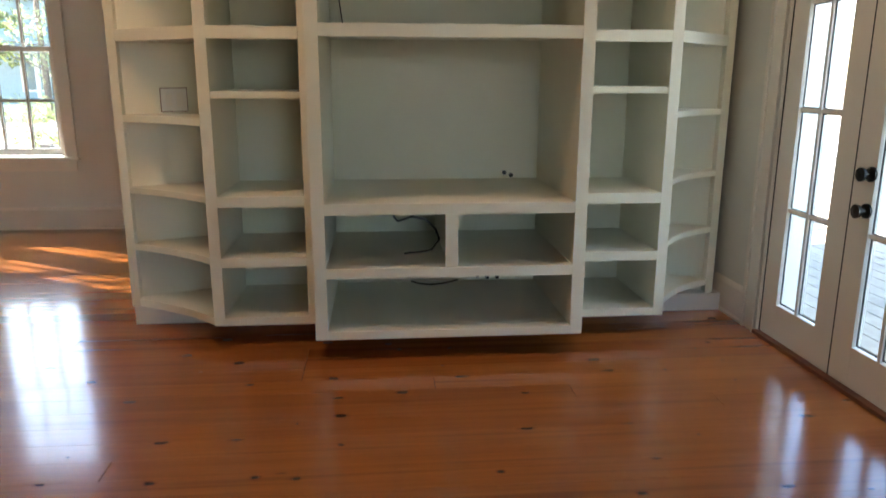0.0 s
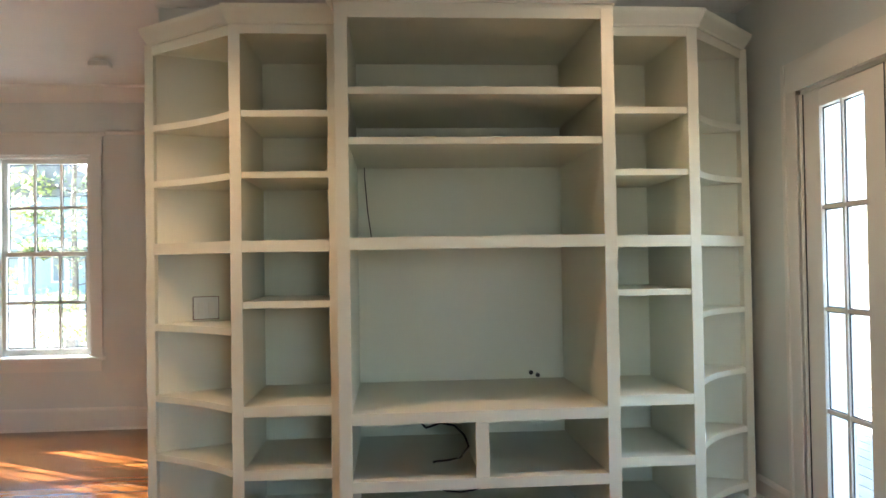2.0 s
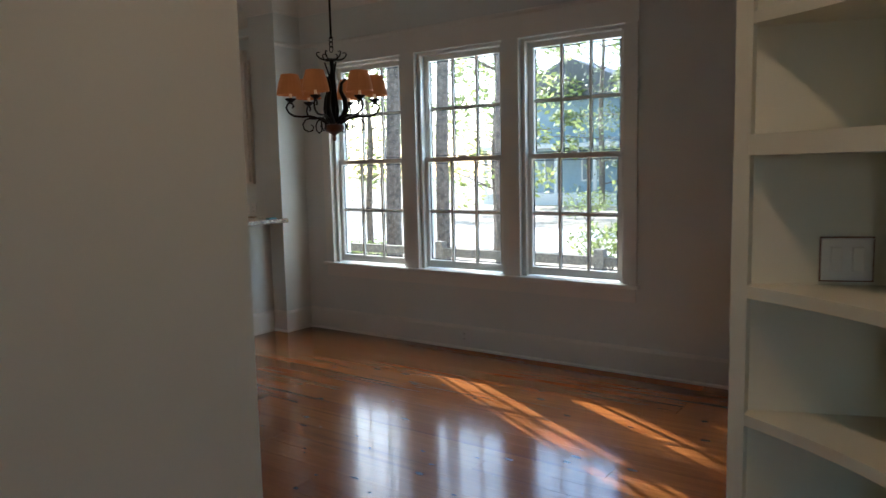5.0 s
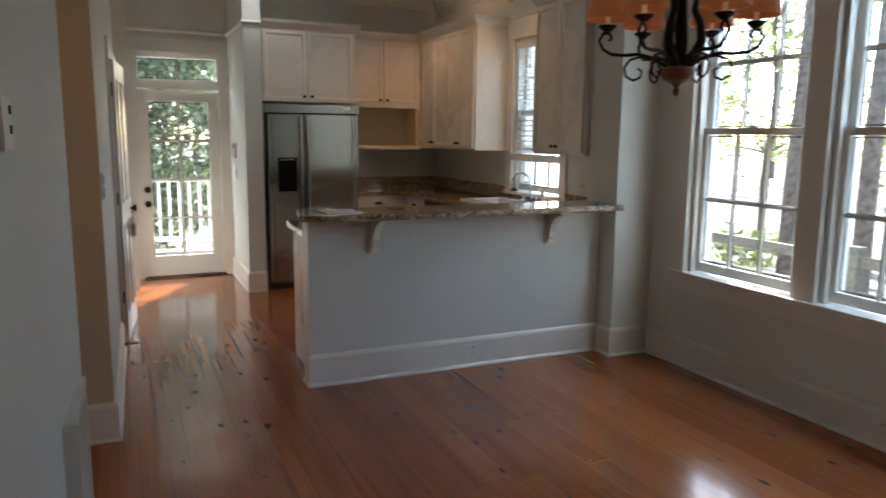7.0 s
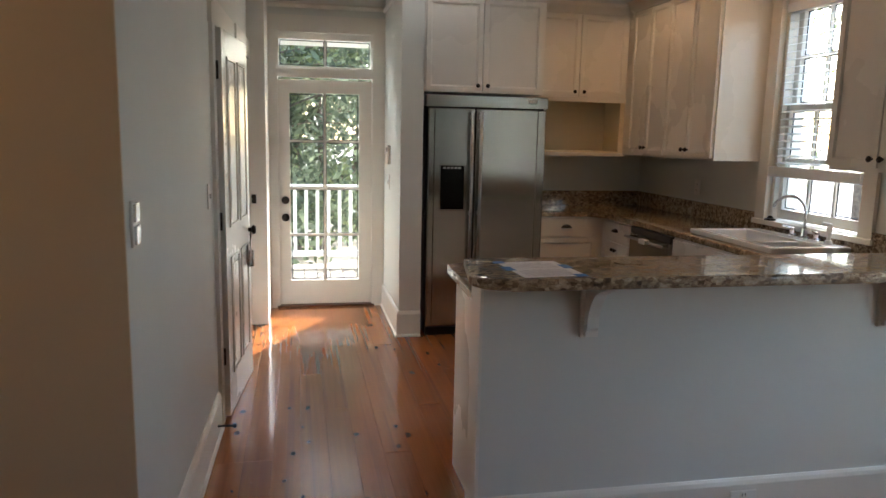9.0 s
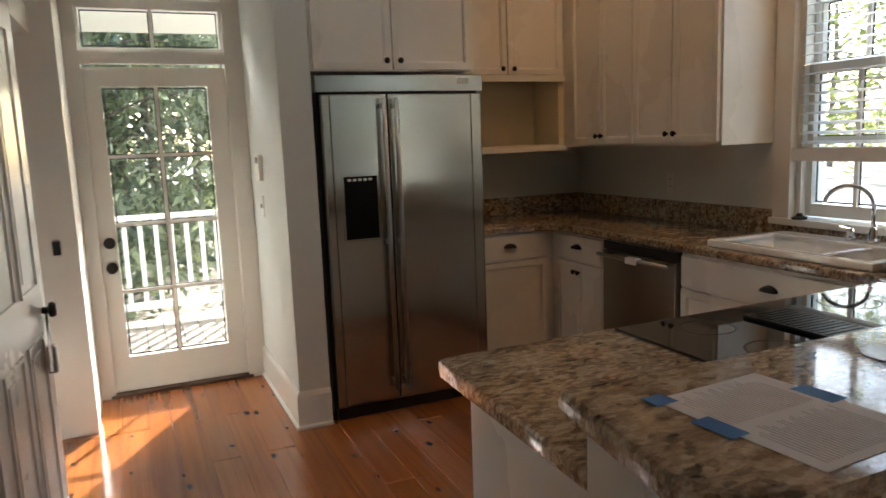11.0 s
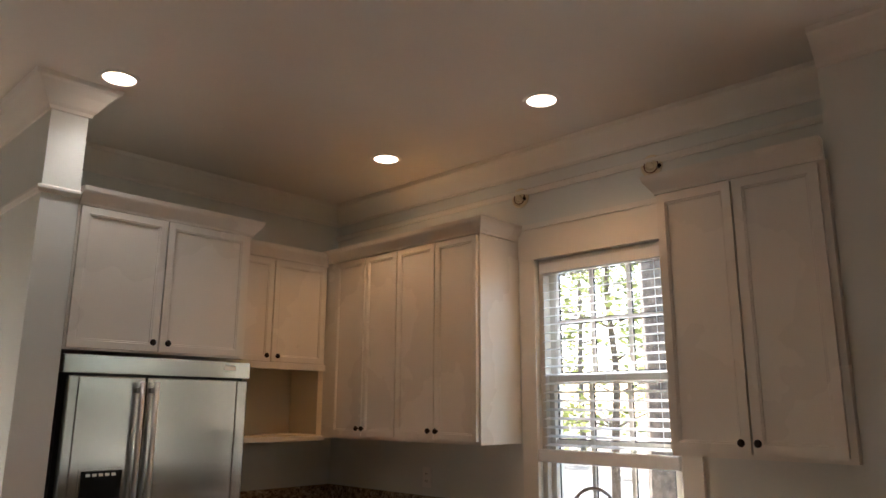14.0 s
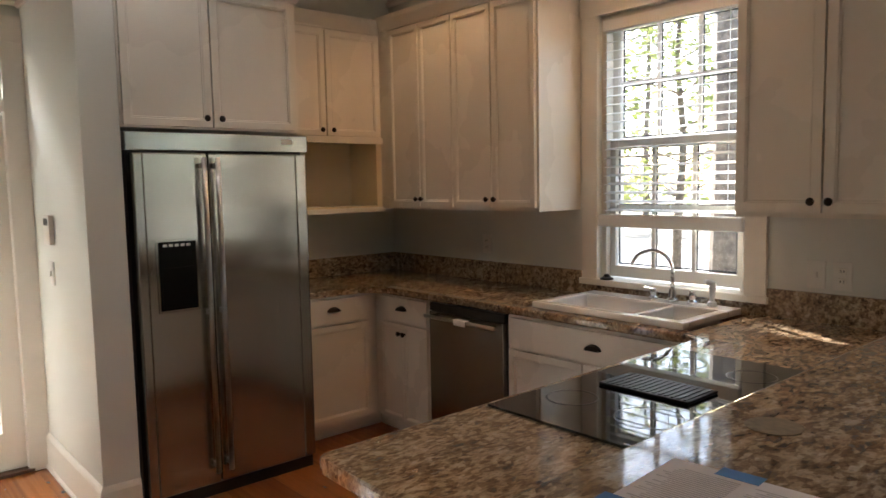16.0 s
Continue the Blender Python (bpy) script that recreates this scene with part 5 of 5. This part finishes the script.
part("stem", LATHE([(0, 0.13), (0.018, 0.13), (0.014, 0.2), (0.022, 0.26), (0.012, 0.32), (0.02, 0.42), (0.01, 0.46), (0.016, 0.52), (0, 0.53)], (cx, cy, cz), 14), M_IRON, ch)
for k in range(6):
    a = 2 * math.pi * (k + 0.35) / 6
    u = Vector((math.cos(a), math.sin(a), 0))

    def at(r, z):
        return (cx + u.x * r, cy + u.y * r, cz + z)
    pts = [at(0.03, 0.105), at(0.06, 0.125), at(0.10, 0.148), at(0.15, 0.162), at(0.20, 0.158), at(0.25, 0.162), at(0.285, 0.183), at(0.30, 0.215), at(0.285, 0.244), at(0.262, 0.242), at(0.252, 0.224), at(0.264, 0.214)]
    arm = part("arm", TUBE(pts, 0.0075, 7, r1=0.006), M_IRON, ch, smooth=True)
    sp = [at(0.10, 0.147), at(0.14, 0.152), at(0.18, 0.14), at(0.20, 0.11), at(0.192, 0.078), at(0.165, 0.062), at(0.138, 0.072), at(0.132, 0.096), at(0.148, 0.108)]
    part("scroll", TUBE(sp, 0.005, 6), M_IRON, arm, smooth=True)
    if k % 2:
        sp = [at(0.025, 0.12), at(0.062, 0.16), at(0.082, 0.21), at(0.074, 0.27), at(0.05, 0.32), at(0.056, 0.37), at(0.085, 0.40), at(0.10, 0.385)]
        part("leaf_scroll", TUBE(sp, 0.024, 7, r1=0.005), M_IRON, ch, smooth=True)
    else:
        sp = [at(0.03, 0.12), at(0.045, 0.20), at(0.03, 0.30), at(0.02, 0.42), at(0.045, 0.50)]
        part("leaf_scroll", TUBE(sp, 0.010, 6, r1=0.005), M_IRON, ch, smooth=True)
    part("bobeche", LATHE([(0, 0), (0.012, 0.002), (0.034, 0.02), (0.036, 0.026), (0.014, 0.016), (0.011, 0.03), (0, 0.03)], at(0.27, 0.246), 12), M_IRON, arm)
    part("candle", LATHE([(0, 0), (0.009, 0), (0.009, 0.05), (0.006, 0.06), (0.011, 0.085), (0, 0.105)], at(0.27, 0.274), 10), M_CANDLE, arm, "lit candle bulb")
    sh = LATHE([(0.086, 0), (0.083, 0.026), (0.071, 0.078), (0.055, 0.128), (0.051, 0.128), (0.067, 0.078), (0.080, 0.026), (0.083, 0.0)], at(0.27, 0.294), 20)
    part("shade", sh, M_SHADE, ch, "rust parchment lamp shade")
    tp = [at(0.02 + 0.075 * math.sin(t), 0.52 + 0.045 * (1 - math.cos(t * 1.3)) - 0.02 * t) for t in [i * 0.3 for i in range(9)]]
    part("crown_leaf", TUBE(tp, 0.006, 6, r1=0.003), M_IRON, ch)

# ---- outdoors ----
GZ = -0.55
gr = single("ground", BX((-150, 150, -150, -8, GZ - 0.2, GZ), (XW + 0.2, 150, -8, 150, GZ - 0.2, GZ), (-150, XW + 0.2, 9.15, 150, GZ - 0.2, GZ), (-150, XL - 0.15, -8, 9.15, GZ - 0.2, GZ)), M_GROUND, "sandy ground with pine litter", "ground", "structure")
single("road", BX((15, 21, -60, 70, GZ, GZ + 0.02)), M_ROAD, "pale sunlit lane beyond the fence", "road", "structure")


def deck(name, x0, x1, y0, y1, along_y, label):
    t = thing(name, ((x0 + x1) / 2, (y0 + y1) / 2, -0.05), label, "deck", kind="structure")
    part("joists", BX((x0 + 0.02, x1 - 0.02, y0 + 0.02, y1 - 0.02, GZ, -0.046)), M_FENCE, t)
    w = 0.14
    n = int(((x1 - x0) if along_y else (y1 - y0)) / w)
    for i in range(n):
        if along_y:
            part("plank", BX((x0 + i * w + 0.004, x0 + (i + 1) * w - 0.004, y0, y1, -0.045, -0.015)), M_DECK, t)
        else:
            part("plank", BX((x0, x1, y0 + i * w + 0.004, y0 + (i + 1) * w - 0.004, -0.045, -0.015)), M_DECK, t)
    return t


deck("deck_back", 0.2, 4.2, 9.17, 11.15, True, "weathered board deck behind the house")
deck("deck_porch", -2.6, 3.6, -5.6, -3.27, False, "weathered board porch deck")


def railing(name, x0, x1, y, z0, z1, label):
    t = thing(name, ((x0 + x1) / 2, y, 0), label, "railing")
    part("top_rail", BX((x0, x1, y - 0.045, y + 0.045, z1 - 0.04, z1), bevel=0.006), M_RAILW, t)
    part("bottom_rail", BX((x0, x1, y - 0.025, y + 0.025, z0, z0 + 0.06)), M_RAILW, t)
    n = int((x1 - x0) / 0.125)
    for i in range(n):
        x = x0 + (i + 0.5) * (x1 - x0) / n
        part("baluster", BX((x - 0.019, x + 0.019, y - 0.019, y + 0.019, z0 + 0.06, z1 - 0.04)), M_RAILW, t)
    for x in (x0 - 0.05, x1 + 0.05):
        part("post", BX((x - 0.05, x + 0.05, y - 0.05, y + 0.05, -0.015, z1 + 0.04)), M_RAILW, t)


railing("porch_railing", 0.3, 4.1, 11.05, 0.10, 0.93, "white painted deck railing with square balusters")
railing("porch_railing", -2.5, 3.5, -5.5, 0.08, 0.95, "white painted porch railing with square balusters")
pr = thing("porch_roof", (2.2, 10.2, 2.5), "pale painted back porch roof", "roof")
part("soffit", PRISM([(9.16, 2.75), (11.35, 2.50), (11.35, 2.62), (9.16, 2.9)], 0.1, 4.3, "x"), M_RAILW, pr)

fe = thing("rail_fence", (7.6, 3, GZ), "weathered brown two-rail wooden fence", "fence")
for y in np.arange(-6, 14, 2.3):
    part("post", BX((7.54, 7.66, y - 0.06, y + 0.06, GZ, 0.52)), M_RAILF, fe)
for z in (-0.02, 0.32):
    part("rail", BX((7.57, 7.63, -6.5, 14, z, z + 0.11)), M_RAILF, fe)


def leaf_cloud(bm, c, r, n, size, rnd, flat=1.0):
    """Small leaves scattered in a ball, more of them near its skin."""
    for _ in range(n):
        d = Vector((rnd.gauss(0, 1), rnd.gauss(0, 1), rnd.gauss(0, 1))).normalized()
        p = Vector(c) + Vector((d.x, d.y, d.z * flat)) * r * (0.35 + 0.75 * rnd.random() ** 0.5)
        a = Vector((rnd.gauss(0, 1), rnd.gauss(0, 1), rnd.gauss(0, 1))).normalized()
        b = a.orthogonal().normalized()
        s = size * (0.6 + 0.8 * rnd.random())
        v = [bm.verts.new(q) for q in (p - a * s, p + b * s * 0.45, p + a * s, p - b * s * 0.45)]
        bm.faces.new(v)


def tree(x, y, h, r, crown0, clumps, leaf, seed, name="tree", label="", lean=0.0, size=0.09, per=220, spread=1.6):
    rnd = random.Random(seed)
    t = thing(name, (x, y, GZ), label, name.replace("_", " "))
    pts = [(x + lean * i / 10 + 0.06 * math.sin(i * 1.3 + seed), y + 0.05 * math.sin(i * 0.9 + seed), GZ + h * i / 10) for i in range(11)]
    bm = TUBE(pts, r, 10, r1=r * 0.35)
    ends = []
    for _ in range(clumps):
        k = crown0 + (0.98 - crown0) * rnd.random()
        i = min(9, int(k * 10))
        p = Vector(pts[i])
        a = rnd.random() * 2 * math.pi
        q = p + Vector((math.cos(a), math.sin(a), 0.35 * rnd.random())) * spread * (0.5 + 0.8 * rnd.random())
        TUBE([p, (p + q) / 2 + Vector((0, 0, 0.1)), q], r * 0.22, 5, bm, r1=r * 0.06)
        ends.append(q)
    part("trunk", bm, M_BARK, t)
    bm = bmesh.new()
    for q in ends:
        leaf_cloud(bm, q, 0.45 + 0.5 * rnd.random(), per, size, rnd, 0.75)
    part("crown", bm, leaf, t)


PINE = "tall pine tree with bare lower trunk"
for x, y, h, r, s, ln in ((8.0, 4.7, 11, 0.15, 1, 0.1), (9.0, 6.43, 12, 0.115, 2, 0), (9.6, 7.95, 12, 0.15, 3, 0.1), (7.6, 7.75, 12, 0.19, 4, 0), (12.5, 9.5, 13, 0.16, 5, 0), (13.0, 0.2, 12, 0.13, 7, 0)):
    tree(x, y, h, r, 0.5, 14, M_LEAF, s, "pine_tree", PINE, ln, 0.09, 100, 1.8)
tree(9.3, 11.4, 10.0, 0.12, 0.74, 40, M_LEAF, 77, "tree", "tall leafy tree beyond the fence", 0.0, 0.11, 300, 1.25)
tree(9.1, 14.2, 8.5, 0.12, 0.5, 22, M_LEAF, 78, "tree", "tall leafy tree beyond the fence", 0.0, 0.10, 90, 1.3)
OAK = "small bushy tree with yellow-green leaves"
for x, y, h, lf, s in ((13.5, 8.2, 5.2, M_LEAF_Y, 11), (15.0, 2.6, 5.5, M_LEAF_Y, 12), (13.0, 11.5, 6, M_LEAF_Y, 14), (23.5, 4.5, 7, M_LEAF_D, 15), (24, 9, 7, M_LEAF, 16), (24, -0.5, 7, M_LEAF, 17), (23, 14, 8, M_LEAF_Y, 18), (11.5, 12.5, 6, M_LEAF_Y, 19), (15, 17, 8, M_LEAF, 20)):
    tree(x, y, h, 0.09, 0.3, 18, lf, s, "tree", OAK, 0.1, 0.075, 85, 1.5)
# far woods beyond the houses
for i in range(9):
    tree(31 + (i * 5 % 3), -6 + 5 * i, 11 + (i * 3 % 4), 0.16, 0.12, 24, M_LEAF_Y, 120 + i, "tree", "tall distant leafy tree beyond the houses", 0.1, 0.19, 75, 3.0)
# dense wood behind the back deck
for i, (x, y) in enumerate(((-0.6, 13.2), (0.9, 14.0), (1.2, 13.4), (1.9, 15.4), (1.5, 15.4), (-2.2, 14.2), (0.2, 16.5), (2.7, 17.4), (-1.0, 18.5), (-2.6, 17.5), (1.4, 19.5), (3.4, 20.5))):
    tree(x, y, 5.5 + (i * 7 % 5) * 0.6, 0.08, 0.12, 26, M_LEAF_D if i % 3 else M_LEAF, 40 + i, "tree", "dense dark-leaved woodland tree", 0.1, 0.08, 180, 1.35)
for i, (x, y) in enumerate(((-2.5, -9.0), (-0.4, -9.8), (1.4, -9.2), (3.3, -9.6), (5, -10.5), (0.6, -13), (3, -14))):
    tree(x, y, 4.8 + (i % 3), 0.08, 0.2, 18, M_LEAF_Y if i % 2 else M_LEAF, 70 + i, "tree", OAK, 0.1, 0.09, 200, 1.4)


def shrub(x, y, r, lf, seed, label="low leafy garden shrub"):
    rnd = random.Random(seed)
    t = thing("shrub", (x, y, GZ), label, "shrub")
    bm = bmesh.new()
    for k in range(6):
        a = k * 1.05 + seed
        TUBE([(x, y, GZ), (x + math.cos(a) * r * 0.6, y + math.sin(a) * r * 0.6, GZ + r * 0.9)], 0.012, 5, bm, r1=0.004)
    part("stems", bm, M_BARK, t)
    bm = bmesh.new()
    for k in range(5):
        a = k * 1.26 + seed
        leaf_cloud(bm, (x + math.cos(a) * r * 0.5, y + math.sin(a) * r * 0.5, GZ + r * (0.55 + 0.35 * rnd.random())), r * 0.5, 130, 0.06, rnd, 0.8)
    part("leaves", bm, lf, t)


for i, (x, y, r, lf) in enumerate(((6.4, 3.55, 0.6, M_LEAF), (6.3, 5.6, 0.5, M_LEAF_Y), (8.6, 2.0, 0.5, M_LEAF), (12.8, 5.2, 0.8, M_LEAF_Y), (22.5, 3.0, 1.0, M_LEAF_Y), (22.3, 6.5, 1.1, M_LEAF_D), (22.5, 0.8, 1.2, M_LEAF_D), (22.6, 10, 1.1, M_LEAF_Y), (6.2, 7.2, 0.5, M_LEAF_Y), (6.6, 9.2, 0.6, M_LEAF), (9.4, 8.6, 0.7, M_LEAF_Y))):
    shrub(x, y, r, lf, i + 3)


def house(x, y, w, d, h, label):
    t = thing("house", (x, y, GZ), label, "house")
    part("wall", BX((x, x + d, y - w / 2, y + w / 2, GZ, GZ + h)), M_SIDING, t)
    part("roof", PRISM([(y - w / 2 - 0.5, GZ + h), (y + w / 2 + 0.5, GZ + h), (y, GZ + h + 2.2)], x - 0.5, x + d + 0.5, "x"), M_ROOF, t)
    part("porch_floor", BX((x - 2, x, y - w / 2, y + w / 2, GZ, GZ + 0.6)), M_RAILW, t)
    part("porch_roof", BX((x - 2.2, x, y - w / 2, y + w / 2, GZ + 3.0, GZ + 3.2)), M_RAILW, t)
    for k in range(5):
        yy = y - w / 2 + 0.15 + k * (w - 0.3) / 4
        part("post", BX((x - 1.95, x - 1.8, yy - 0.08, yy + 0.08, GZ + 0.6, GZ + 3.0)), M_RAILW, t)
    for k in range(4):
        yy = y - w / 2 + w * (k + 0.5) / 4
        wd = part("window", BX((x - 0.04, x, yy - 0.55, yy + 0.55, GZ + 1.2, GZ + 2.7)), M_RAILW, t)
        part("pane", BX((x - 0.05, x - 0.041, yy - 0.45, yy + 0.45, GZ + 1.3, GZ + 2.6)), M_FARPANE, wd)


house(34, 2.5, 9, 7, 5.6, "pale blue wooden house with a white porch")
house(36, 17, 9, 7, 5.6, "pale blue wooden house beyond the lane")

# ---- floor planks ----
fl = single("floor", BX((XL, XW + 0.0, YS - 0.02, 1.30, -0.12, -0.016), (-0.8, XW, 1.30, YN + 0.02, -0.12, -0.016)), M_SUB, "polished heart pine board floor", "floor", "structure")
rnd = random.Random(12)
W = 0.132
meshes = {}


def plank_mesh(l):
    if l not in meshes:
        bm = BX((-W / 2 + 0.0002, W / 2 - 0.0002, -l / 2 + 0.001, l / 2 - 0.001, -0.015, 0.0))
        bmesh.ops.bevel(bm, geom=[e for e in bm.edges if min(v.co.z for v in e.verts) > -0.001], offset=0.0004, segments=1, affect="EDGES")
        meshes[l] = to_mesh("plank", bm, M_FLOOR)
    return meshes[l]


x = XL + W / 2
while x < XW:
    y_lo, y_hi = (YS, 1.30) if x < -0.75 else (YS, YN)
    y = y_lo - rnd.choice((0.0, 0.6, 1.2, 1.8))
    while y < y_hi:
        l = rnd.choice((2.4, 3.0, 3.6, 4.2))
        a, b = max(y, y_lo), min(y + l, y_hi)
        if b - a > 0.15:
            ll = round(b - a, 1)
            if abs(ll - (b - a)) > 0.02 or b == y_hi:
                ll = round(b - a, 2)
            p = new("plank", plank_mesh(ll))
            p.location = (x, (a + b) / 2, rnd.uniform(-0.0002, 0.0))
            p.parent = fl
        y += l
    x += W
